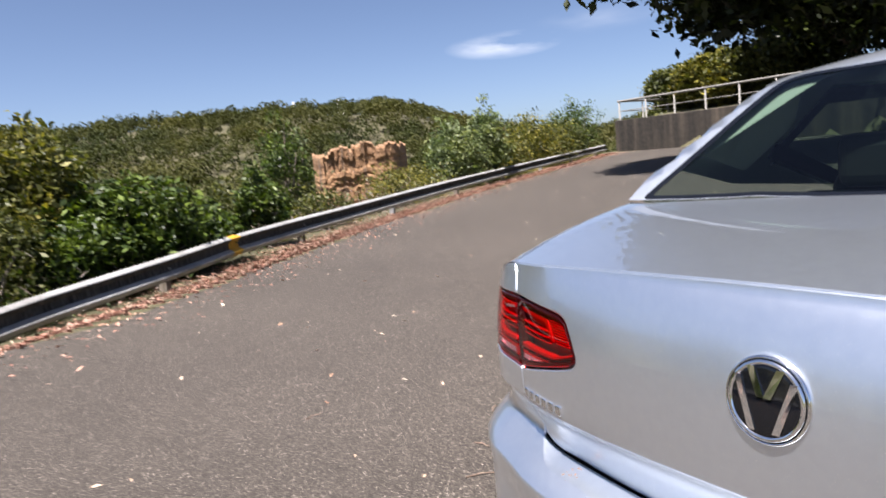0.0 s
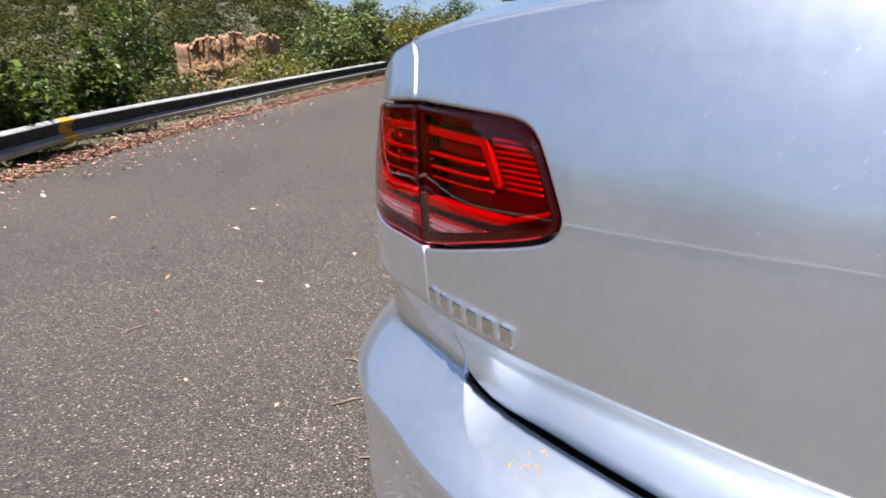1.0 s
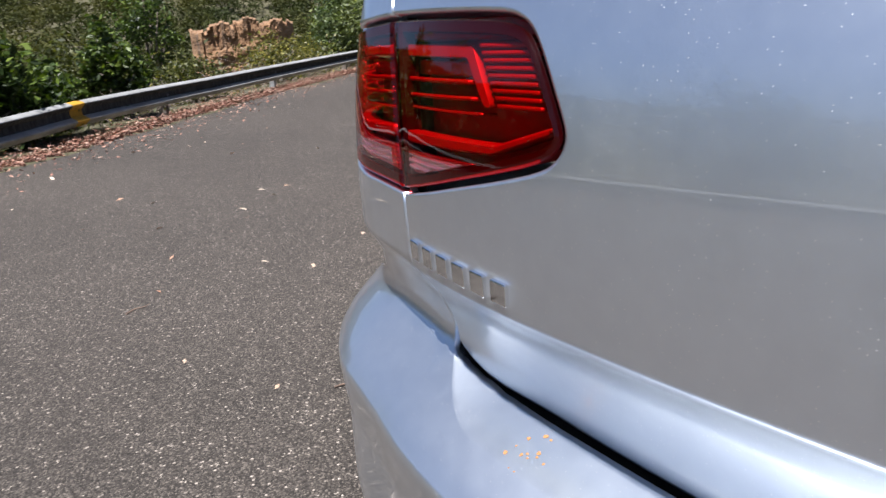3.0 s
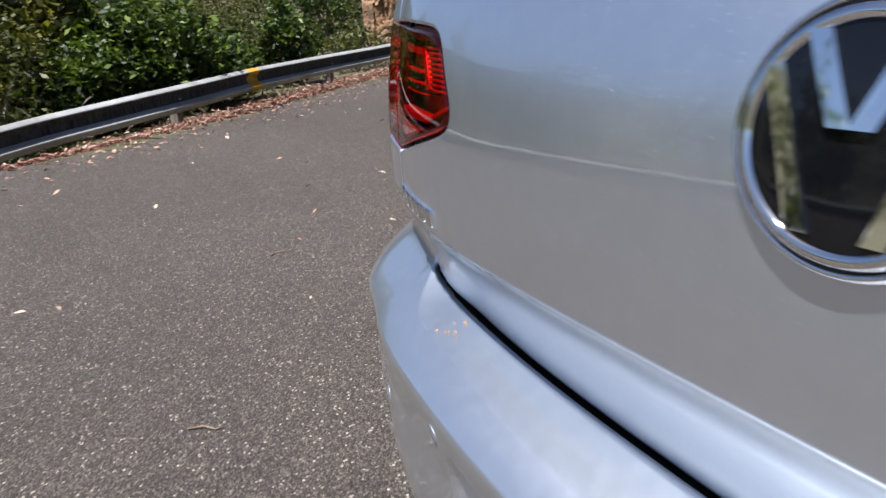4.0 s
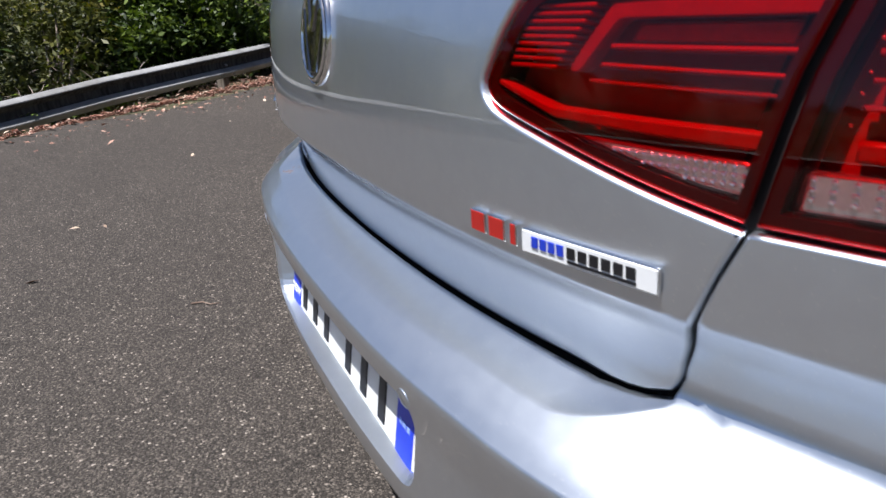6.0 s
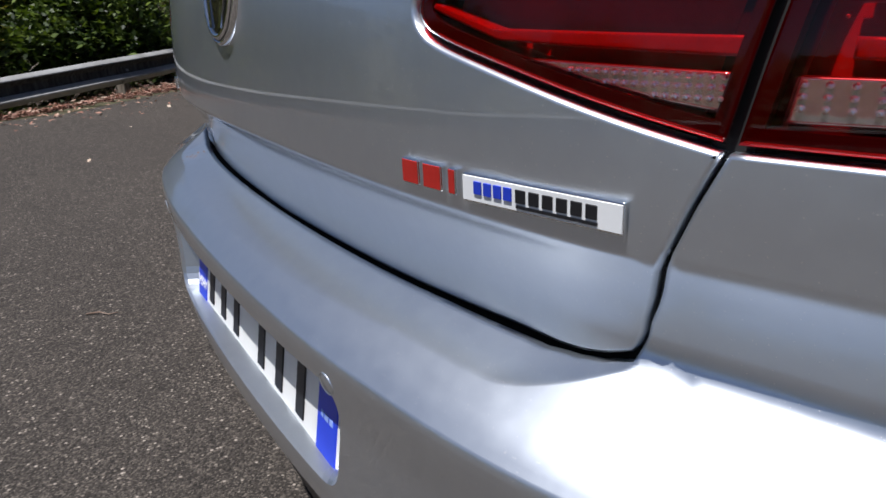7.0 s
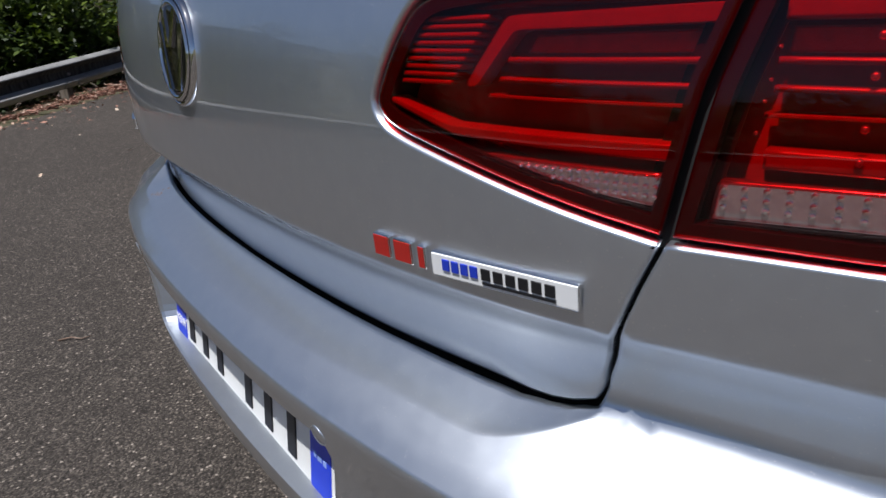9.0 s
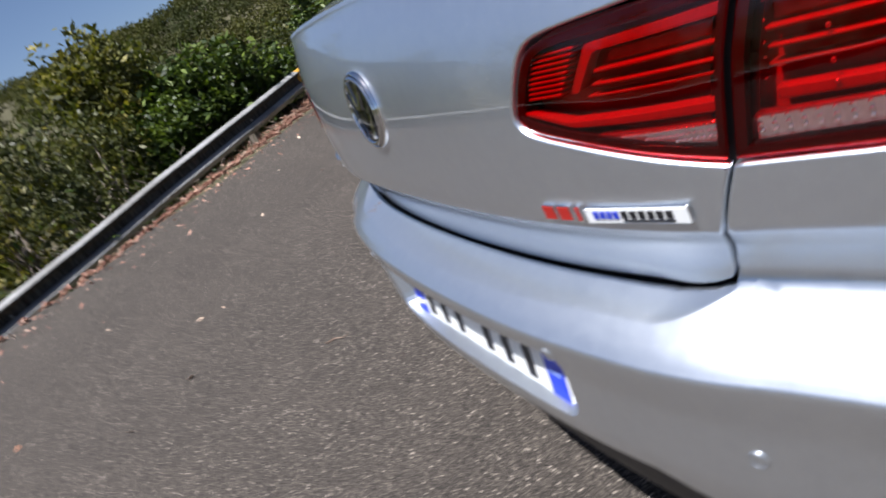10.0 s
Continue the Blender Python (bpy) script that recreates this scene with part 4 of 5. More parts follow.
part("emblem_disc", lathe(bmesh.new(), [(0.0546, 0.0035), (0.053, 0.0048), (0.04, 0.0062), (0.02, 0.0070), (0.0001, 0.0072)], 72), M_GLOSSBLACK, emblem)
part("emblem_ring", lathe(bmesh.new(), [(0.0525, 0.0045), (0.0515, 0.0068), (0.0475, 0.0072), (0.0462, 0.0055)], 72), M_CHROME, emblem)


def emblem_bar(x0, y0, x1, y1, w):
    """A flat-sided chrome bar whose ends are cut level."""
    bm = bmesh.new()
    top, bot = 0.0098, 0.004
    pts = [(x0 - w, y0), (x0 + w, y0), (x1 + w, y1), (x1 - w, y1)]
    vt = [bm.verts.new((x, y, top - (x * x + y * y) * 1.1)) for x, y in pts]
    vb = [bm.verts.new((x, y, bot)) for x, y in pts]
    bm.faces.new(list(reversed(vt)))
    for i in range(4):
        bm.faces.new((vt[i], vt[(i + 1) % 4], vb[(i + 1) % 4], vb[i]))
    bmesh.ops.recalc_face_normals(bm, faces=bm.faces)
    return bm


for args in ((-0.0205, 0.0425, -0.0045, 0.004, 0.0052), (0.0205, 0.0425, 0.0045, 0.004, 0.0052), (-0.0385, 0.0285, -0.0165, -0.0405, 0.0050),
             (0.0385, 0.0285, 0.0165, -0.0405, 0.0050)):
    part("emblem_bar", emblem_bar(*args), M_CHROME, emblem)


# raised model names, as plain bars
def stud(name, x, z, w, h, thick, mat, parent, off=0.0, lean=0.0):
    u = u_at_x(x)
    p, n = body(u, z), surface_normal(body, u, z)
    t = (body(u + 0.004, z) - body(u - 0.004, z)).normalized()
    up = n.cross(t).normalized()
    m = Matrix(((t.x, up.x, n.x, p.x), (t.y, up.y, n.y, p.y), (t.z, up.z, n.z, p.z), (0, 0, 0, 1)))
    bm = box(bmesh.new(), w, h, thick, Matrix.Translation((0, 0, thick / 2 + off - 0.0005)) @ Matrix.Shear("XY", 4, (0, 0)), min(w, h, thick) * 0.2, 2)
    return part(name, bm, mat, parent, at=m)


for i in range(6):
    stud("name_bar", -0.549 + 0.0252 * i, 0.8210 + 0.0006 * i, 0.0165, 0.0165, 0.0042, M_CHROME, boot_lid)
for i, (x, w) in enumerate(((0.370, 0.018), (0.3925, 0.0185), (0.4115, 0.007))):
    stud("red_name_bar", x, 0.827, w, 0.0175, 0.0045, M_CHROME, boot_lid)
    stud("red_name_bar", x, 0.827, w - 0.0016, 0.0155, 0.0008, M_RED_ENAMEL, boot_lid, 0.0042)
bp = stud("name_badge", 0.4775, 0.826, 0.113, 0.0185, 0.0036, M_CHROME, car)
part("badge_face", box(bmesh.new(), 0.112, 0.0155, 0.001, Matrix.Translation((0, 0, 0.0034))), M_WHITE_ENAMEL, bp)
for i in range(4):
    part("blue_bar", box(bmesh.new(), 0.0062, 0.0082, 0.0012, Matrix.Translation((-0.0435 + 0.0078 * i, 0.0012, 0.0043)), 0.0003, 1), M_BLUE_ENAMEL, bp)
for i in range(6):
    part("black_bar", box(bmesh.new(), 0.0072, 0.0082, 0.0012, Matrix.Translation((-0.0105 + 0.0096 * i, 0.0012, 0.0043)), 0.0003, 1), M_PLATE_BLACK, bp)
part("black_bar", box(bmesh.new(), 0.055, 0.0018, 0.0010, Matrix.Translation((0.014, -0.0052, 0.0043))), M_PLATE_BLACK, bp)

# glasshouse
REAR_GLASS = rounded([(-0.672, 0.510), (-0.4, 0.571), (0.0, 0.604), (0.4, 0.571), (0.672, 0.510), (0.595, 1.06), (0.0, 1.15), (-0.595, 1.06)], [0.02, 0.0, 0.0, 0.0, 0.02, 0.07, 0.0, 0.07], 5)
WINDSCREEN = rounded([(-0.52, 2.82), (0.0, 2.89), (0.52, 2.82), (0.66, 3.36), (0.0, 3.68), (-0.66, 3.36)], [0.05, 0.0, 0.05, 0.05, 0.0, 0.05], 5)
ROOF_OUT = [(-0.705, 0.498), (-0.4, 0.567), (0.0, 0.60), (0.4, 0.567), (0.705, 0.498), (0.745, 1.0), (0.765, 1.6), (0.765, 3.2), (0.72, 3.42), (0.0, 3.74), (-0.72, 3.42), (-0.765, 3.2), (-0.765, 1.6), (-0.745, 1.0)]
SIDE_WIN = [(0.72, 1.15), (0.762, 1.6), (0.762, 3.15), (0.68, 2.75), (0.65, 2.0), (0.655, 1.4)]
wins = [REAR_GLASS, WINDSCREEN, SIDE_WIN, mirror(SIDE_WIN)]
part("roof", panel(cabin, ROOF_OUT, 0.035, holes=wins, gap=0.0, depth=0.0, bstep=0.02), M_PAINT, car)
for name, w in (("rear_window", REAR_GLASS), ("windscreen", WINDSCREEN), ("side_window", SIDE_WIN), ("side_window", mirror(SIDE_WIN))):
    g = part(name, panel(cabin, w, 0.05, gap=-0.004, off=-0.003, depth=0.004, edge=0.001, bstep=0.03), M_GLASS, car)
    poly = list(w) if area(w) > 0 else list(reversed(w))
    poly = resample(poly, 0.02)
    inn = shrink(poly, 0.016)
    verts, faces = [], []
    for a, b in zip(poly, inn):
        n = surface_normal(cabin, *a, 0.01)
        verts += [cabin(*a) - n * 0.0005, cabin(*b) - n * 0.0018]
    k = len(poly)
    for i in range(k):
        j = (i + 1) % k
        faces.append([2 * i, 2 * j, 2 * j + 1, 2 * i + 1])
    part("window_seal", mesh_from(verts, faces), M_GLOSSBLACK, car)
# inside: shelf, floor, seats, head restraints, headliner
bm = bmesh.new()
box(bm, 1.26, 0.62, 0.03, Matrix.Translation((0, 0.92, 1.085)) , 0.01)
part("parcel_shelf", bm, M_SEAT, car)
bm = bmesh.new()
box(bm, 1.5, 2.4, 0.05, Matrix.Translation((0, 2.3, 0.35)), 0.01)
part("cabin_floor", bm, M_BLACK, car)
bm = bmesh.new()
box(bm, 1.25, 0.14, 0.72, Matrix.Translation((0, 1.28, 0.80)) @ Matrix.Rotation(-0.3, 4, "X"), 0.05, 3)
box(bm, 1.25, 0.50, 0.16, Matrix.Translation((0, 1.62, 0.55)), 0.05, 3)
part("rear_seat", bm, M_SEAT, car)
for x in (-0.40, 0.0, 0.40):
    part("head_restraint", box(bmesh.new(), 0.25 if x else 0.2, 0.09, 0.15, Matrix.Translation((x, 1.19, 1.185 if x else 1.15)), 0.035, 3), M_SEAT, car)
for x in (-0.37, 0.37):
    bm = bmesh.new()
    box(bm, 0.5, 0.13, 0.66, Matrix.Translation((x, 2.12, 0.85)) @ Matrix.Rotation(-0.28, 4, "X"), 0.05, 3)
    box(bm, 0.5, 0.5, 0.16, Matrix.Translation((x, 2.42, 0.58)), 0.05, 3)
    part("front_seat", bm, M_SEAT, car)
    part("head_restraint", box(bmesh.new(), 0.26, 0.10, 0.17, Matrix.Translation((x, 2.03, 1.25)), 0.04, 3), M_SEAT, car)
bm = bmesh.new()
box(bm, 1.4, 0.35, 0.2, Matrix.Translation((0, 3.2, 0.86)), 0.06, 3)
part("dashboard", bm, M_BLACK, car)
part("headliner", panel(cabin, [(-0.5, 1.16), (0.5, 1.16), (0.5, 2.8), (-0.5, 2.8)], 0.12, gap=0.0, off=-0.02, depth=0.0, bstep=0.1), M_CLOTH, car)
for s in (1, -1):
    trim = [(s * 0.69, 0.56), (s * 0.73, 1.0), (s * 0.69, 1.2), (s * 0.49, 1.14), (s * 0.55, 0.95), (s * 0.625, 0.75)]
    part("pillar_trim", panel(cabin, trim, 0.05, gap=0.0, off=-0.025, depth=0.0, bstep=0.03), M_CLOTH, car)
for s in (1, -1):
    part("inner_side_panel", box(bmesh.new(), 0.02, 3.0, 0.6, Matrix.Translation((s * 0.80, 2.3, 0.62))), M_BLACK, car)
for s in (1, -1):
    bm = bmesh.new()
    box(bm, 0.10, 0.20, 0.13, Matrix.Translation((s * 0.98, 3.02, 1.02)), 0.04, 3)
    tube(bm, [(s * 0.88, 3.05, 0.97), (s * 0.95, 3.03, 0.99)], [0.02, 0.018], 8)
    part("door_mirror", bm, M_PAINT, car)

# wheels
for y in (AXLE_B, AXLE_F):
    for s in (1, -1):
        m = Matrix.Translation((s * 0.80, y, WHEEL_R)) @ Matrix.Rotation(s * math.pi / 2, 4, "Y")
        wheel = part("wheel", lathe(bmesh.new(), [(0.215, -0.08), (0.215, 0.08), (0.205, 0.095), (0.195, 0.07), (0.19, 0.0)], 40), M_SATIN, car, "silver alloy wheel", at=m)
        part("tyre", lathe(bmesh.new(), [(0.214, -0.09), (0.24, -0.105), (0.30, -0.108), (0.325, -0.095), (0.333, -0.06), (0.333, 0.06), (0.325, 0.095), (0.30, 0.108), (0.24, 0.105), (0.214, 0.09)], 48), M_RUBBER, wheel)
        bm = bmesh.new()
        for k in range(5):
            box(bm, 0.16, 0.05, 0.03, Matrix.Rotation(k * 2 * math.pi / 5, 4, "Z") @ Matrix.Translation((0.12, 0, 0.075)), 0.008, 2)
        lathe(bm, [(0.0001, 0.095), (0.035, 0.093), (0.045, 0.06)], 24)
        part("wheel_face", bm, M_SATIN, wheel)
        part("wheel_well", lathe(bmesh.new(), [(0.36, -0.16), (0.36, 0.10)], 32), M_BLACK, car, at=m)


# ---- road, ground, rail ----
rng = np.random.default_rng(7)
RAIL = [(16, -8.3), (8, -8.0), (3, -7.5), (-1, -6.5), (-3.6, -5.2), (-5.2, -3.8), (-6.35, -2.4), (-7.12, -1.3), (-7.75, -0.45), (-8.5, 0.65), (-9.2, 1.45), (-10.0, 2.3), (-12.3, 5.1), (-15.9, 10.6), (-19.6, 16.9), (-24.7, 26.3)]


def spline(pts, step):
    """A smooth line through points, at even steps."""
    p = np.array([2 * np.array(pts[0]) - np.array(pts[1]), *map(np.array, pts), 2 * np.array(pts[-1]) - np.array(pts[-2])], float)
    out = []
    for i in range(1, len(p) - 2):
        for t in np.linspace(0, 1, 24, endpoint=False):
            a, b, c, d = p[i - 1], p[i], p[i + 1], p[i + 2]
            out.append(0.5 * (2 * b + (c - a) * t + (2 * a - 5 * b + 4 * c - d) * t * t + (3 * b - a - 3 * c + d) * t ** 3))
    out.append(p[-2])
    out = np.array(out)
    s = np.concatenate([[0], np.cumsum(np.hypot(*np.diff(out, axis=0).T))])
    q = np.arange(0, s[-1], step)
    return np.stack([np.interp(q, s, out[:, 0]), np.interp(q, s, out[:, 1])], 1)


LINE = spline(RAIL, 0.25)
LTAN = np.gradient(LINE, axis=0)
LTAN /= np.hypot(LTAN[:, 0], LTAN[:, 1])[:, None]
LOUT = np.stack([-LTAN[:, 1], LTAN[:, 0]], 1)


def rail_side(x, y):
    """Metres beyond the rail (minus: on the road's side), and the nearest step of the rail."""
    x, y = np.atleast_1d(x), np.atleast_1d(y)
    pts = LINE[::4]
    d2 = (x[:, None] - pts[None, :, 0]) ** 2 + (y[:, None] - pts[None, :, 1]) ** 2
    i = d2.argmin(1) * 4
    return (x - LINE[i, 0]) * LOUT[i, 0] + (y - LINE[i, 1]) * LOUT[i, 1], i


def rise(y):
    """The road climbs gently towards the wall."""
    return np.interp(y, [2.3, 5.1, 10.6, 16.8, 26.3, 36.0], [0.0, 0.055, 0.245, 0.45, 0.78, 0.98])


CREST_AZ = [-180, -150, -120, -96, -88, -84.7, -77, -70, -64, -59.5, -55, -50.5, -44, -36, 0, 40, 90, 140, 180]
CREST_EL = [3.0, 3.6, 4.4, 4.9, 5.0, 4.5, 4.8, 5.3, 4.9, 5.0, 3.7, 2.2, 1.2, 3.0, 3.5, 3.5, 3.0, 2.5, 3.0]


def verge(d, y):
    """The strip between asphalt and rail dips towards the rail, more so where the rail swings round behind the car."""
    base = np.interp(y, [-3.0, -2.4, -1.3, -0.5, 0.7, 2.25], [-0.30, -0.28, -0.19, -0.12, -0.05, 0.0])
    t = np.clip((np.asarray(d) + 0.70) / 0.60, 0, 1)
    return rise(y) + base * t - 0.012


def ground_z(x, y):
    x, y = np.atleast_1d(np.asarray(x, float)), np.atleast_1d(np.asarray(y, float))
    d, i = rail_side(x, y)
    r = np.hypot(x - 0.5, y + 0.85)
    az = np.degrees(np.arctan2(x - 0.5, y + 0.85))
    el = np.interp(az, CREST_AZ, CREST_EL)
    low = verge(d, y) - 0.42 * np.clip(d - 0.9, 0, 26) - 0.05 * np.clip(d - 27, 0, 60)
    up = np.clip((r - 95) / 270, 0, 1)
    up = up * up * (3 - 2 * up)
    crest = 1.3 + np.tan(np.radians(el)) * 380 - 7.0
    bumps = 2.0 * np.sin(x * 0.045 + 1.0) * np.cos(y * 0.05) * np.clip((r - 80) / 100, 0, 1)
    hill = low + (crest - low) * up + bumps
    road = np.where(d > -0.70, verge(d, y), -0.05 + rise(y))
    bank = 2.3 + 0.12 * np.clip(y - 28.5, 0, 60) + 0.03 * np.clip(r - 90, 0, 300)
    z = np.where(d > 0, hill, road)
    wall_side = (y > 28.3) & (x > -25.6)
    z = np.where(wall_side, bank, z)
    z = np.where((d <= 0) & (x > 9), road + 0.25 * np.clip(x - 9.5, 0, 14) + 0.02 * np.clip(x - 23, 0, 500), z)
    return z


def ground_mesh():
    radii = np.concatenate([np.arange(0.0, 40, 1.0), np.geomspace(40, 4000, 80)])
    n = 240
    ang = np.linspace(0, 2 * np.pi, n, endpoint=False)
    rr, aa = np.meshgrid(radii[1:], ang, indexing="ij")
    x, y = (rr * np.sin(aa)).ravel(), (rr * np.cos(aa)).ravel()
    z = ground_z(x, y)
    verts = [(0, 0, -0.05)] + list(zip(x, y, z))
    faces = [[0, 1 + (k + 1) % n, 1 + k] for k in range(n)]
    for i in range(len(radii) - 2):
        for k in range(n):
            a, b = 1 + i * n + k, 1 + i * n + (k + 1) % n
            faces.append([a, b, b + n, a + n])
    return mesh_from(verts, [list(reversed(f)) for f in faces], True)


thing("ground", "dry earth falling away behind the guard rail to bushland", "ground", ground_mesh(), M_EARTH, kind="structure")


def road_mesh():
    """The asphalt, with an uneven edge along the rail."""
    edge = []
    for k in range(0, len(LINE), 2):
        w = 0.62 + 0.10 * math.sin(k * 0.31) + 0.07 * math.sin(k * 0.83 + 1) + 0.05 * rng.normal()
        edge.append(LINE[k] - LOUT[k] * w)
    verts, faces = [], []
    inner = np.array([(16, -4.5), (9.0, 1.0), (9.0, 12), (8, 20), (6, 27.7)])
    m = len(edge)
    s = np.linspace(0, 1, m)
    q = np.linspace(0, 1, len(inner))
    rows = 26
    for k in range(m):
        a = edge[k]
        b = np.array([np.interp(s[k], q, inner[:, 0]), np.interp(s[k], q, inner[:, 1])])
        for r in range(rows):
            t = (r / (rows - 1)) ** 1.5
            p = a + (b - a) * t
            z = float(rise(p[1]))
            verts.append((p[0], p[1], z - (0.03 if r == 0 else 0.0)))
    for k in range(m - 1):
        for r in range(rows - 1):
            i = k * rows + r
            faces.append([i, i + rows, i + rows + 1, i + 1])
    me = mesh_from(verts, faces, True)
    if me.polygons[0].normal.z < 0:
        me.flip_normals()
    return me


thing("road", "worn grey asphalt with pale stone chips", "road", road_mesh(), M_ASPHALT, kind="structure")

# W-beam guard rail
WBEAM = [(0.012, 0.158), (0.004, 0.157), (-0.058, 0.132), (-0.070, 0.122), (-0.070, 0.112), (-0.060, 0.100), (-0.004, 0.058), (0.006, 0.045), (0.008, 0.0),
         (0.004, -0.020), (-0.004, -0.032), (-0.066, -0.068), (-0.074, -0.078), (-0.074, -0.088), (-0.066, -0.098), (-0.010, -0.140), (0.004, -0.150)]
WBEAM = [(a + 0.12 * b, b) for a, b in WBEAM]  # the rail leans back a little
guard_rail = thing("guard_rail", "dull galvanised steel W-beam guard rail along the road edge", "guard rail")


def rail_height(k):
    return float(np.interp(LINE[k][1], [-2.4, -1.3, -0.45, 0.65, 2.3], [-0.01, 0.07, 0.15, 0.225, 0.305])) + float(rise(LINE[k][1]))


def beam(k0, k1, grow=0.0, step=1):
    verts, faces = [], []
    ks = list(range(k0, k1 + 1, step))
    m = len(WBEAM)
    for k in ks:
        o = LOUT[k]
        for side in (0, 1):
            for a, b in WBEAM:
                g = grow * (1 if side == 0 else 0.3) * -1
                w = a + g + (0.004 if side else 0.0)
                verts.append((LINE[k][0] + o[0] * w, LINE[k][1] + o[1] * w, rail_height(k) + b * (1 + grow * 3)))
    for i in range(len(ks) - 1):
        for j in range(m - 1):
            a = i * 2 * m + j
            b = a + 2 * m
            faces.append([a, a + 1, b + 1, b])
            faces.append([a + m, b + m, b + m + 1, a + m + 1])
    for i in range(len(ks) - 1):
        for j in (0, m - 1):
            a = i * 2 * m + j
            faces.append([a, a + 2 * m, a + 3 * m, a + m])
    return mesh_from(verts, faces)


for k0 in range(0, len(LINE) - 2, 16):
    k1 = min(k0 + 17, len(LINE) - 1)
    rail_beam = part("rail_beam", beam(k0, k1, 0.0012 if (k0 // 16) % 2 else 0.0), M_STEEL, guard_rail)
    rail_beam.data.materials.append(M_GRIME_SHADE)
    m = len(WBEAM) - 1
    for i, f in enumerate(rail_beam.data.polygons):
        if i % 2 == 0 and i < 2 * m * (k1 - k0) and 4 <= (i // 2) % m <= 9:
            f.material_index = 1  # trough coloured dark for grime and the upper lobe's shade together
    k = min(k0 + 1, len(LINE) - 1)
    o, t = LOUT[k], LTAN[k]
    z = rail_height(k)
    m = Matrix(((t[0], o[0], 0, LINE[k][0] + o[0] * 0.10), (t[1], o[1], 0, LINE[k][1] + o[1] * 0.10), (0, 0, 1, z - 0.22), (0, 0, 0, 1)))
    bm = bmesh.new()
    box(bm, 0.11, 0.12, 0.72, None, 0.008, 1)
    part("rail_post", bm, M_WOOD if (k0 // 16) % 3 else M_STEEL, guard_rail, at=m)
    for dz, da, ds in ((0.0, 0.0, 0.0), (0.128, -0.012, 0.06), (0.128, -0.012, -0.16), (-0.115, -0.062, 0.06), (-0.115, -0.062, -0.16)):
        bm = bmesh.new()
        lathe(bm, [(0.0001, 0.016), (0.011, 0.013), (0.016, 0.0), (0.016, -0.01)], 10)
        mm = Matrix(((t[0], 0, -o[0], LINE[k][0] + o[0] * da + t[0] * ds), (t[1], 0, -o[1], LINE[k][1] + o[1] * da + t[1] * ds), (0, 1, 0, z + dz), (0, 0, 0, 1)))
        part("rail_bolt", bm, M_STEEL, guard_rail, at=mm)
yk = int(np.hypot(LINE[:, 0] + 9.85, LINE[:, 1] - 2.25).argmin())
part("yellow_mark", beam(yk, yk + 1, 0.003), M_YELLOW, guard_rail, "faded yellow paint mark")

# retaining wall with a pipe fence
WALL_Y = 27.75
bm = bmesh.new()
box(bm, 34.0, 0.45, 2.6, Matrix.Translation((-8.4, WALL_Y + 0.25, 1.13)), 0.03, 1)
wall = thing("retaining_wall", "water-stained concrete retaining wall, coloured darker for tree shade", "wall", bm, M_CONCRETE, kind="structure")
bm = bmesh.new()
box(bm, 0.45, 16.0, 2.5, Matrix.Translation((-25.2, WALL_Y + 8.5, 1.08)), 0.03, 1)
part("wall_return", bm, M_CONCRETE, wall)
fence = thing("pipe_fence", "weathered grey handrail fence on the retaining wall", "fence")
for x in np.arange(-25.2, 8.0, 1.75):
    bm = tube(bmesh.new(), [(x, WALL_Y + 0.25, 2.40), (x, WALL_Y + 0.25, 3.42)], [0.04, 0.04], 8)
    part("fence_post", bm, M_FENCE, fence)
for y in (WALL_Y + 2.1, WALL_Y + 4.2, WALL_Y + 6.3):
    part("fence_post", tube(bmesh.new(), [(-25.2, y, 2.3), (-25.2, y, 3.42)], [0.04, 0.04], 8), M_FENCE, fence)
for z, r in ((3.42, 0.055), (2.9, 0.022)):
    part("fence_rail", tube(bmesh.new(), [(-25.3, WALL_Y + 0.25, z), (7.0, WALL_Y + 0.25, z)], [r, r], 8), M_FENCE, fence)
    part("fence_rail", tube(bmesh.new(), [(-25.2, WALL_Y + 0.25, z), (-25.2, WALL_Y + 8.2, z)], [r, r], 8), M_FENCE, fence)


# ---- plants ----
def leaf_quads(centres, size, rng, aspect=0.45, droop=0.0, up=0.3):
    """Pointed, folded leaves: an array of quads."""
    n = len(centres)
    d = rng.normal(size=(n, 3))
    d[:, 2] = d[:, 2] * 0.7 - droop
    d /= np.linalg.norm(d, axis=1)[:, None]
    w = rng.normal(size=(n, 3))
    w[:, 2] *= 0.4
    w -= (w * d).sum(1)[:, None] * d
    w /= np.linalg.norm(w, axis=1)[:, None] + 1e-9
    nn = np.cross(d, w)
    s = size * rng.uniform(0.6, 1.4, (n, 1))
    c = centres
    return np.stack([c - d * s * 0.5, c + w * s * aspect * 0.5 + nn * s * 0.08, c + d * s * 0.5, c - w * s * aspect * 0.5 + nn * s * 0.08], 1)


def clumps(rng, n_clump, radius, squash, per, spread, gap=0.25):
    """Leaf centres: clumps in the outer part of an uneven crown."""
    a = rng.normal(size=(n_clump, 3))
    a /= np.linalg.norm(a, axis=1)[:, None]
    lump = 1 + 0.28 * np.sin(a[:, 0] * 5 + radius) * np.cos(a[:, 1] * 4 + 1) + 0.12 * rng.normal(size=n_clump)
    lump = np.minimum(lump, 1.13)
    a *= (radius * lump * rng.uniform(gap, 1.0, n_clump) ** 0.5)[:, None]
    a *= np.array(squash)
    k = rng.poisson(per, n_clump) + 3
    c = np.repeat(a, k, 0)
    return a, c + np.clip(rng.normal(size=c.shape), -1.7, 1.7) * spread


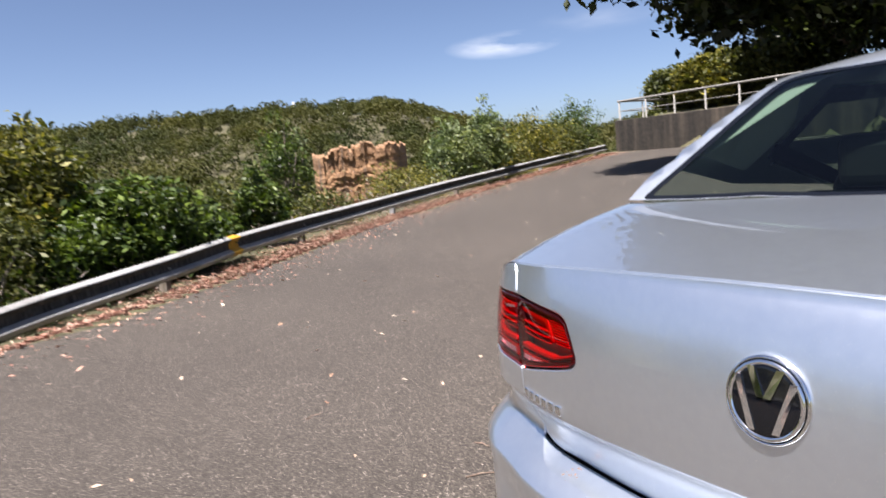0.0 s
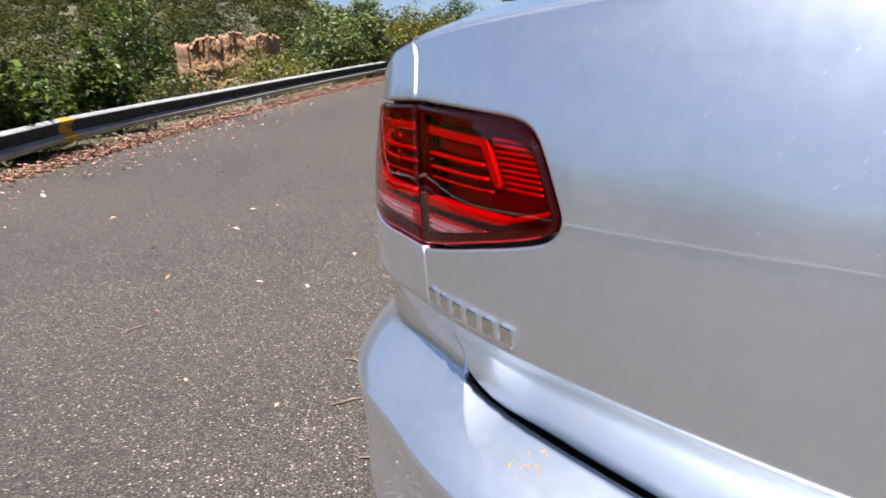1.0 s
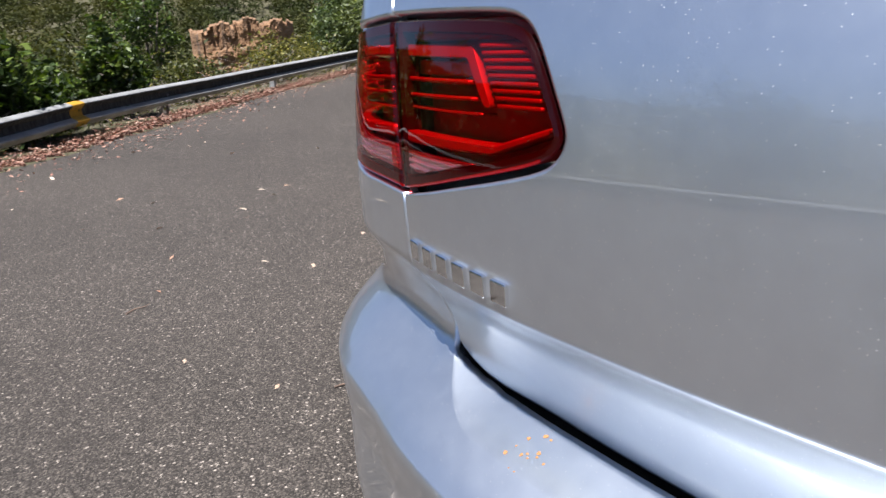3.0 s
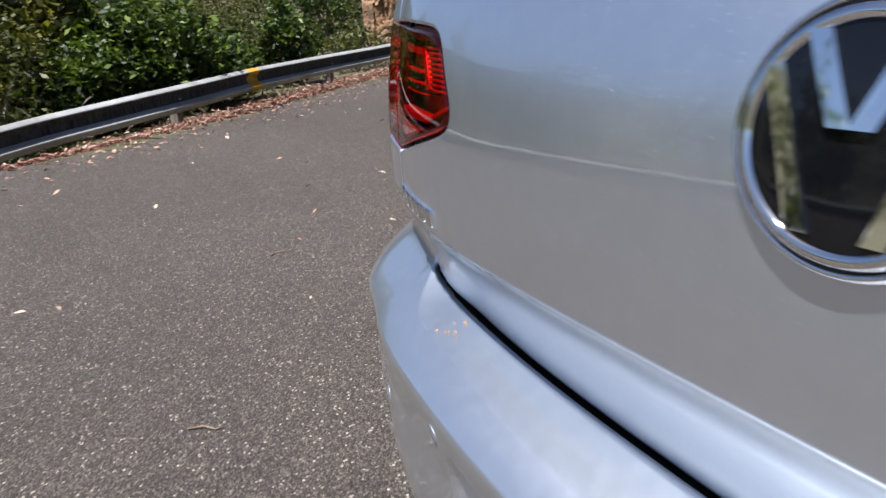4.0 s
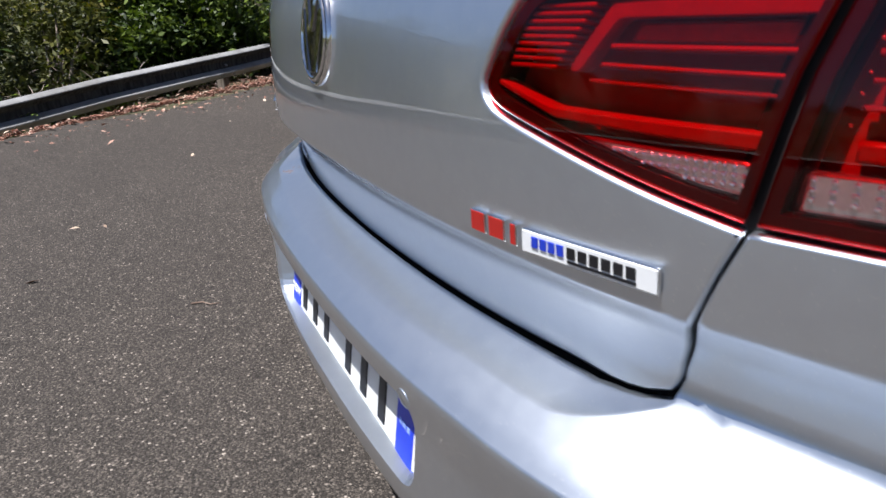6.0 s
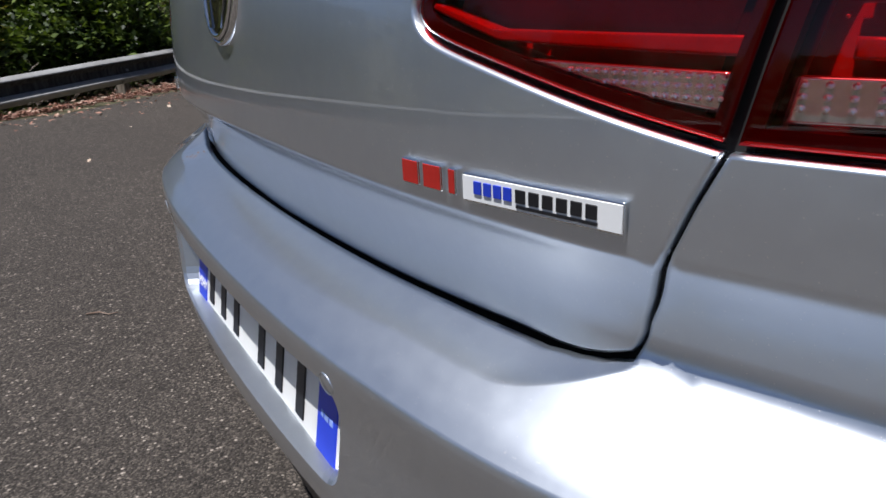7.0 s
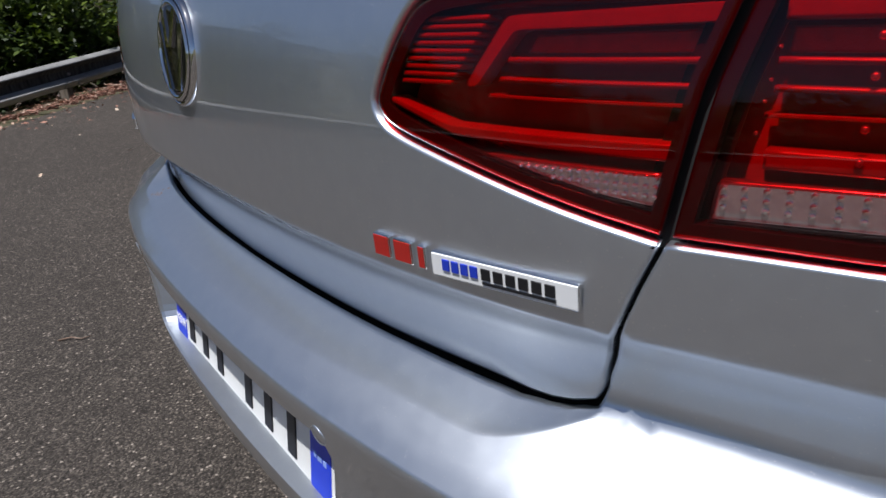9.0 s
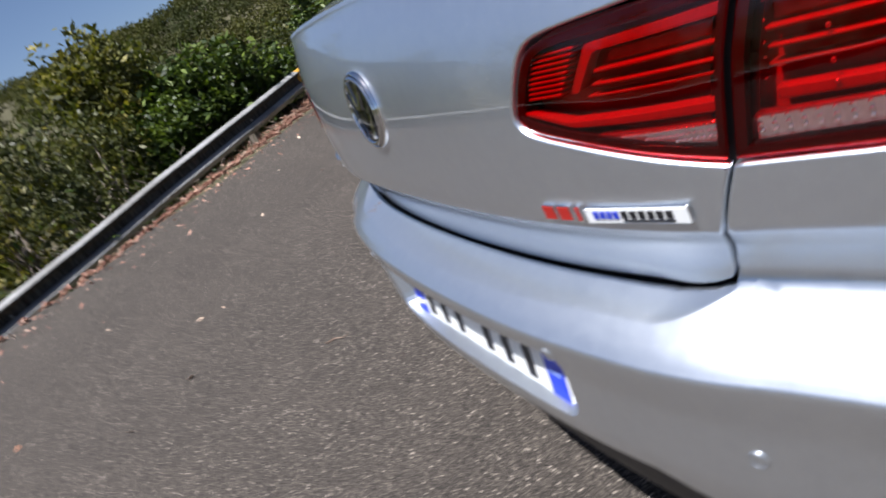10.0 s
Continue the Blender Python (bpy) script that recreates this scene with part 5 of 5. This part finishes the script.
def bush(name, label, x, y, h, w, mat, seed, leaf=0.07, n=90, per=34, stems=7, aspect=0.45, droop=0.2, z=None, category="bush", group="bushes behind the rail"):
    """A shrub with stems and a crown of separate leaves."""
    rng = np.random.default_rng(seed)
    z0 = float(ground_z(x, y)[0]) if z is None else z
    tips, cen = clumps(rng, n, 1.0, (w, w, h * 0.5), per, 0.16 * min(w, h * 0.6))
    shift = np.array((0, 0, h * 0.52))
    tips, cen = tips + shift, cen + shift
    cen = cen[cen[:, 2] > 0.02]
    base = thing(name, label, category, group=group, at=Matrix.Translation((x, y, z0)))
    bm = bmesh.new()
    for k in range(stems):
        tip = tips[(k * 13) % len(tips)]
        mid = tip * 0.5 + np.array((rng.normal() * 0.06 * w, rng.normal() * 0.06 * w, 0.1 * h))
        r = 0.012 + 0.012 * h
        tube(bm, [(rng.normal() * 0.05, rng.normal() * 0.05, -0.15), tuple(mid), tuple(tip)], [r, r * 0.6, r * 0.2], 5)
    part("branchwork", bm, M_BARK, base)
    part("foliage", quads_mesh(leaf_quads(cen, leaf, rng, aspect, droop)), mat, base)
    return base


def tree(name, label, x, y, h, w, mat, seed, leaf=0.12, n=160, per=45, trunk=0.16, crown=0.62, group="", z=None, hang=(0.0, 0.0)):
    """A tapered trunk with limbs and an uneven leafy crown."""
    rng = np.random.default_rng(seed)
    z0 = float(ground_z(x, y)[0]) if z is None else z
    tips, cen = clumps(rng, n, 1.0, (w, w, h * crown * 0.5), per, 0.13 * w)
    shift = np.array((hang[0], hang[1], h * (1 - crown * 0.5)))
    tips, cen = tips + shift, cen + shift
    base = thing(name, label, "tree", group=group, at=Matrix.Translation((x, y, z0)))
    bm = bmesh.new()
    lean = rng.normal(size=2) * 0.03 * h
    fork = np.array((lean[0], lean[1], h * (1 - crown) * 0.95))
    tube(bm, [(0, 0, -0.3), tuple(fork * 0.5), tuple(fork), (lean[0] * 1.5, lean[1] * 1.5, h * 0.85)], [trunk * 1.25, trunk, trunk * 0.8, trunk * 0.2], 9)
    part("trunk", bm, M_BARK, base)
    bm = bmesh.new()
    for k in range(14):
        tip = tips[(k * 11) % len(tips)]
        s0 = fork * (0.85 + 0.1 * (k % 3))
        mid = (s0 + tip) / 2 + np.array((0, 0, 0.05 * h))
        tube(bm, [tuple(s0), tuple(mid), tuple(tip)], [trunk * 0.4, trunk * 0.22, trunk * 0.06], 5)
    part("branchwork", bm, M_BARK, base)
    part("crown", quads_mesh(leaf_quads(cen, leaf, rng, 0.5, 0.4)), mat, base)
    return base


def beyond(k, d):
    """A place d metres behind the rail at its step k."""
    return LINE[k][0] + LOUT[k][0] * d, LINE[k][1] + LOUT[k][1] * d


def near_k(x, y):
    return int(np.hypot(LINE[:, 0] - x, LINE[:, 1] - y).argmin())


def brush(name, label, k0, k1, d0, d1, count, mat, seed, size, h, aspect=0.35, category="undergrowth", up=0.5):
    """Low uncountable growth along the rail."""
    rng = np.random.default_rng(seed)
    k = rng.integers(k0, k1, count)
    d = rng.uniform(d0, d1, count)
    lump = 0.5 + 0.5 * np.sin(k * 0.21 + seed) * np.cos(d * 2.1)
    x, y = LINE[k, 0] + LOUT[k, 0] * d + rng.normal(size=count) * 0.2, LINE[k, 1] + LOUT[k, 1] * d + rng.normal(size=count) * 0.2
    z = ground_z(x, y) + np.abs(rng.normal(size=count)) * h * (0.25 + lump)
    c = np.stack([x, y, z], 1)
    thing(name, label, category, quads_mesh(leaf_quads(c, size, rng, aspect, -up)), mat, kind="stuff")


def fern(x, y, seed, size=0.55):
    """A fern: arching fronds with paired leaflets."""
    rng = np.random.default_rng(seed)
    z0 = float(ground_z(x, y)[0])
    quads = []
    bm = bmesh.new()
    for f in range(11):
        a = f * 2.4 + rng.normal() * 0.2
        ln = size * rng.uniform(0.75, 1.25)
        pts = [np.array((math.cos(a) * ln * t * 0.95, math.sin(a) * ln * t * 0.95, ln * (0.95 * t - 0.62 * t * t) + 0.05)) for t in np.linspace(0, 1, 15)]
        tube(bm, [tuple(p) for p in pts[::4]], [0.006, 0.005, 0.003, 0.002][:len(pts[::4])], 4)
        side = np.array((-math.sin(a), math.cos(a), 0))
        for i in range(2, 15):
            t = i / 14
            wl = ln * 0.26 * math.sin(math.pi * min(1, 0.12 + t * 0.9)) + 0.01
            d = (pts[i] - pts[i - 1])
            for sg in (1, -1):
                e = pts[i] + sg * side * wl + d * 0.5 - np.array((0, 0, wl * 0.25))
                quads.append([pts[i], pts[i] * 0.5 + e * 0.5 + d * 0.42, e, pts[i] * 0.5 + e * 0.5 - d * 0.42])
    base = thing("fern", "bright green fern growing beside the guard rail", "fern", group="ferns by the rail", at=Matrix.Translation((x, y, z0)))
    part("rosette", bm, M_TWIG, base)
    part("foliage", quads_mesh(np.array(quads)), M_FERN, base)


# bushes right behind the rail, from behind the car round to the wall
KY = near_k(-10.0, 2.3)
for i, (x, y, top, w, mat, leaf, n, per, label) in enumerate((
    (-10.0, -0.35, 2.45, 0.75, M_LEAF_YELLOW, 0.13, 120, 36, "tall yellow-green young eucalypt by the rail"),
    (-11.0, 0.15, 1.95, 0.65, M_LEAF_OLIVE, 0.12, 90, 34, "tall olive shrub with drooping narrow leaves"),
    (-9.1, -1.0, 1.5, 0.75, M_LEAF_OLIVE, 0.09, 90, 36, "olive shrub with dry twigs showing"),
    (-8.9, -2.2, 2.3, 0.8, M_LEAF_YELLOW, 0.12, 80, 26, "tall yellow-green young eucalypt by the rail"),
    (-9.35, 0.05, 1.05, 0.6, M_LEAF_FRESH, 0.10, 90, 46, "fresh green broad-leaved shrub"),
    (-9.75, 0.35, 1.3, 0.6, M_LEAF_FRESH, 0.115, 90, 50, "fresh green broad-leaved shrub"),
    (-10.15, 1.1, 1.36, 0.7, M_LEAF_FRESH, 0.12, 100, 50, "fresh green broad-leaved shrub"),
    (-10.6, 1.85, 0.95, 0.6, M_LEAF_FRESH, 0.11, 80, 46, "fresh green broad-leaved shrub"),
    (-12.5, 3.0, 1.2, 0.75, M_LEAF_OLIVE, 0.09, 90, 34, "olive scrub bush beyond the guard rail"),
    (-11.85, 3.35, 1.42, 0.45, M_LEAF_FRESH, 0.10, 80, 44, "fresh green upright shrub beyond the rail"),
    (-15.4, 5.3, 2.65, 0.62, M_LEAF_FRESH, 0.09, 110, 44, "feathery bright green wattle"),
    (-13.8, 5.4, 0.9, 0.7, M_LEAF_OLIVE, 0.08, 70, 34, "low olive scrub bush beyond the rail"),
    (-16.1, 8.6, 1.15, 0.9, M_LEAF_YELLOW, 0.08, 80, 34, "low yellow-green scrub bush beyond the rail"),
    (-17.6, 10.0, 1.1, 0.9, M_LEAF_YELLOW, 0.08, 80, 34, "low yellow-green scrub bush beyond the rail"),
    (-18.4, 12.3, 2.35, 1.0, M_LEAF_GREY, 0.13, 150, 36, "grey-green young eucalypt bush"),
    (-18.6, 13.9, 3.05, 0.7, M_LEAF_GREY, 0.13, 130, 36, "tall grey-green eucalypt sapling"),
    (-20.2, 15.9, 1.9, 1.0, M_LEAF_YELLOW, 0.11, 110, 34, "yellow-green scrub bush on the slope"),
    (-22.4, 19.4, 2.8, 1.5, M_LEAF_YELLOW, 0.13, 130, 36, "yellow-green scrub bush on the slope"),
    (-23.6, 21.8, 2.7, 1.2, M_LEAF_OLIVE, 0.13, 120, 34, "olive scrub bush beyond the guard rail"),
    (-25.6, 25.0, 3.5, 1.2, M_LEAF_FRESH, 0.13, 130, 36, "fresh green sapling by the wall"),
    (-7.4, -4.4, 1.9, 0.9, M_LEAF_OLIVE, 0.13, 110, 34, "olive scrub bush beyond the guard rail"),
    (-4.6, -6.6, 2.2, 1.2, M_LEAF_FRESH, 0.15, 110, 30, "fresh green broad-leaved shrub"),
    (-1.5, -8.4, 1.9, 1.3, M_LEAF_OLIVE, 0.13, 110, 34, "olive scrub bush beyond the guard rail"),
    (2.5, -9.6, 1.5, 1.3, M_LEAF_YELLOW, 0.13, 110, 34, "yellow-green scrub bush on the slope"),
    (7.5, -10.2, 1.6, 1.5, M_LEAF_OLIVE, 0.14, 110, 34, "olive scrub bush beyond the guard rail"),
)):
    bush("bush", label, x, y, top - float(ground_z(x, y)[0]), w, mat, 100 + i, leaf, n, per)
for i, (k, d) in enumerate(((KY - 3, 0.42), (KY + 2, 0.5), (KY - 7, 0.7), (near_k(-7.2, -1.2), 0.55), (near_k(-6.8, -1.7), 0.6), (near_k(-8.0, -0.1), 0.6), (near_k(-8.7, 0.9), 0.6), (near_k(-6.3, -2.4), 0.7), (near_k(-8.3, 0.4), 0.75), (near_k(-9.3, 1.6), 0.55))):
    x, y = beyond(k, d)
    fern(x, y, 300 + i, 0.5 if i < 3 else 0.6)
K0, K1 = near_k(-5, -4), near_k(-11, 3.5)
brush("undergrowth", "tangled green undergrowth behind the rail", K0, K1, 0.5, 3.5, 6000, M_LEAF_FRESH, 11, 0.11, 0.35)
brush("dead_brush", "dry brown brushwood behind the rail", near_k(-6, -3), near_k(-17, 12), 0.35, 2.4, 15000, M_DEADBRUSH, 12, 0.16, 0.32, 0.05, "dead brush")
brush("scrub", "yellow-green low scrub on the slope", near_k(-11, 3.5), len(LINE) - 2, 0.6, 5.0, 16000, M_LEAF_YELLOW, 13, 0.10, 0.4)
brush("scrub", "olive low scrub on the slope", near_k(14, -8.3), len(LINE) - 2, 3.0, 16.0, 26000, M_LEAF_OLIVE, 14, 0.22, 0.9)
brush("dry_grass", "dry pale grass along the rail", near_k(-17, 12), len(LINE) - 2, 0.3, 3.0, 5000, M_GRASS, 15, 0.28, 0.25, 0.06, "grass", 1.6)

# trees over the wall and beside the road
for i, (x, y, h, w, mat, label) in enumerate((
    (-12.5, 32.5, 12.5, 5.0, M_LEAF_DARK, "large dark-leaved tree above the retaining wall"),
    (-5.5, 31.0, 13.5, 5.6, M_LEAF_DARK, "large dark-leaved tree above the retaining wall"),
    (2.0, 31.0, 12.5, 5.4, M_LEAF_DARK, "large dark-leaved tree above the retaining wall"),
    (-25.0, 33.8, 2.0, 2.1, M_LEAF_OLIVE, "low olive-leaved tree on the bank"),
    (-22.0, 32.5, 2.4, 2.1, M_LEAF_YELLOW, "sunlit yellow-green tree on the bank"),
    (-29.0, 37.5, 2.2, 2.0, M_LEAF_OLIVE, "olive-leaved tree on the bank"),
    (-19.0, 33.0, 2.8, 2.2, M_LEAF_OLIVE, "olive-leaved tree on the bank"),
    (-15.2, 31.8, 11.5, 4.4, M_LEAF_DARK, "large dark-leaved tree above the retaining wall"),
)):
    tree("tree", label, x, y, h, w, mat, 500 + i, 0.28, 560, 90, 0.28, 0.88, "trees over the wall")
for i, (x, y, h, w, hang) in enumerate(((-7.3, 19.0, 13.0, 4.0, (-3.4, -2.5)), (-3.8, 15.5, 13.0, 5.0, (-2.8, 1.5)), (-3.0, 22.0, 13.0, 5.5, (-2.0, 0.5)))):
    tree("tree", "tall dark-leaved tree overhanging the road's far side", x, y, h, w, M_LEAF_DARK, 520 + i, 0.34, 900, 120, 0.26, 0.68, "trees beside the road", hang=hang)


# far slopes: forest, cliff, poles
def forest():
    rng = np.random.default_rng(42)
    quads = []
    n = 5200
    az = np.radians(np.concatenate([rng.uniform(-128, -38, 3900), rng.uniform(-180, 180, n - 3900)]))
    r = 95 + 330 * rng.uniform(0, 1, n) ** 0.75
    x, y = 0.5 + r * np.sin(az), -0.85 + r * np.cos(az)
    d, _ = rail_side(x, y)
    ok = (d > 25) | (r > 150)
    deg = np.degrees(az)
    ok &= ~((deg > -67.0) & (deg < -58.5) & (r > 104) & (r < 150))
    x, y, r = x[ok], y[ok], r[ok]
    z = ground_z(x, y)
    for cx, cy, cz, cr in zip(x, y, z, r):
        h = rng.uniform(4.0, 8.0)
        w = h * rng.uniform(0.32, 0.5)
        m = 230 if -100 < math.degrees(math.atan2(cx, cy)) < -40 else 34
        a = rng.normal(size=(m, 3))
        a /= np.linalg.norm(a, axis=1)[:, None]
        a[:, 2] = np.abs(a[:, 2]) * 1.1 - 0.25
        lump = 1 + 0.25 * np.sin(a[:, 0] * 4 + cx) + 0.2 * np.cos(a[:, 1] * 5 + cy)
        c = a * np.array((w, w, h * 0.5)) * lump[:, None] + np.array((cx, cy, cz + h * 0.5))
        quads.append(leaf_quads(c, w * (0.23 if m > 50 else 0.6), rng, 0.9))
    return quads_mesh(np.concatenate(quads))


thing("far_forest", "olive-green eucalypt forest covering the far ridge", "forest", forest(), M_FOREST, kind="stuff")


def cliff_mesh(az0, az1, r, z0, z1, seed):
    """A bedded, jointed rock face."""
    rng = np.random.default_rng(seed)
    verts, faces = [], []
    nu, nv = 150, 48
    cells = rng.normal(size=(16, 12))
    for j in range(nv):
        t = j / (nv - 1)
        bed = 0.30 * (int(t * 9 + 0.3 * math.sin(j * 0.9)) % 2)
        for i in range(nu):
            s = i / (nu - 1)
            a = radians(az0 + (az1 - az0) * s)
            block = rng.normal() * 0.05 + 0.26 * cells[int(s * 9 + 0.5 * int(t * 3)) % 16, int(t * 3)] + 0.13 * cells[int(s * 23) % 16, int(t * 9) % 12]
            top = z1 - 1.6 * smooth(0.35, 0.0, s) - 0.9 * smooth(0.85, 1.0, s) + 0.5 * cells[int(s * 9) % 16, 7] * 0.6 + 0.25 * cells[int(s * 31) % 16, 9]
            rr = r + block + bed + 1.2 * t + 8.0 * (abs(s - 0.5) * 2) ** 6
            verts.append((0.5 + rr * math.sin(a), -0.85 + rr * math.cos(a), z0 + (top - z0) * t))
    for j in range(nv - 1):
        for i in range(nu - 1):
            a = j * nu + i
            faces.append([a, a + 1, a + nu + 1, a + nu])
    k = len(verts)
    for i in range(nu):
        p = Vector(verts[(nv - 1) * nu + i])
        verts.append((p.x * 1.16, p.y * 1.16, p.z + 1.0))
    for i in range(nu - 1):
        a = (nv - 1) * nu + i
        faces.append([a, a + 1, k + i + 1, k + i])
    return mesh_from(verts, faces)


thing("cliff", "orange weathered sandstone cliff on the far slope", "cliff", cliff_mesh(-66.6, -59.0, 126, -12.0, 5.0, 3), M_STONE)
for az, el, hh in ((-67.6, 4.9, 0.95), (-66.5, 3.95, 1.0), (-63.7, 4.1, 1.2), (-64.1, 5.1, 0.5)):
    r = 330.0
    a = radians(az)
    x, y = 0.5 + r * math.sin(a), -0.85 + r * math.cos(a)
    z = 1.3 + r * math.tan(radians(el))
    tall = r * math.tan(radians(hh)) + 4
    bm = tube(bmesh.new(), [(0, 0, -tall), (0, 0, r * math.tan(radians(hh)) * 0.5 + 1.2)], [0.5, 0.42], 8)
    thing("power_pole", "pale power pole standing in the far forest", "pole", bm, M_POLE, group="poles on the ridge", at=Matrix.Translation((x, y, z)))

# ---- leaf litter ----
def litter_quads(x, y, z, size, rng):
    n = len(x)
    a = rng.uniform(0, 2 * np.pi, n)
    d = np.stack([np.cos(a), np.sin(a), rng.normal(size=n) * 0.25], 1)
    w = np.stack([-np.sin(a), np.cos(a), rng.normal(size=n) * 0.35], 1)
    s = size * rng.uniform(0.5, 1.5, (n, 1))
    c = np.stack([x, y, z], 1)
    lift = np.array((0, 0, 1.0)) * s * rng.uniform(0.05, 0.25, (n, 1))
    return np.stack([c - d * s, c + w * s * 0.42 + lift, c + d * s + lift * 0.5, c - w * s * 0.42 + lift], 1)


n = 90000
k = rng.integers(near_k(1, -7.0), len(LINE) - 2, n)
d = -0.78 + np.abs(rng.normal(size=n)) * 0.42
d = np.where(rng.uniform(size=n) < 0.05, -0.62 - np.abs(rng.normal(size=n)) * 0.5, d)
d = np.minimum(d, 0.25)
x, y = LINE[k, 0] + LOUT[k, 0] * d, LINE[k, 1] + LOUT[k, 1] * d
thing("leaf_litter", "drift of red-brown fallen leaves along the rail", "leaf litter", quads_mesh(litter_quads(x, y, verge(d, y) + 0.022 + np.abs(rng.normal(size=n)) * 0.015, 0.021, rng)), M_LITTER, kind="stuff")
n = 1500
x, y = rng.uniform(-24, 3, n), rng.uniform(-4, 30, n)
sd, _ = rail_side(x, y)
keep = (sd < -0.4) & (sd > -9.5) & ~((np.abs(x) < 1.0) & (y > -0.2) & (y < 4.8))
x, y = x[keep], y[keep]
thing("fallen_leaves", "scattered dry leaves lying on the asphalt", "leaves", quads_mesh(litter_quads(x, y, rise(y) + 0.004, 0.021, rng)), M_LEAF_FALLEN, kind="stuff")


# twigs lying on the road
for i, (x, y, a, ln) in enumerate(((-1.75, 0.62, 1.1, 0.17), (-1.45, 0.50, 0.5, 0.13), (-2.25, 1.15, 2.2, 0.10), (-2.0, 0.85, 0.2, 0.09), (-1.2, 0.9, 2.6, 0.12), (-2.9, 0.4, 1.8, 0.12), (-1.6, -0.2, 0.9, 0.10))):
    bm = tube(bmesh.new(), [(0, 0, 0.005), (ln * 0.4, 0.012, 0.008), (ln * 0.75, 0.004, 0.005), (ln, 0.02, 0.005)], [0.0032, 0.0028, 0.002, 0.001], 5)
    thing("twig", "thin dry brown twig lying on the asphalt", "twig", bm, M_TWIG, group="twigs on the road", at=Matrix.Translation((x, y, 0.0)) @ Matrix.Rotation(a, 4, "Z"))
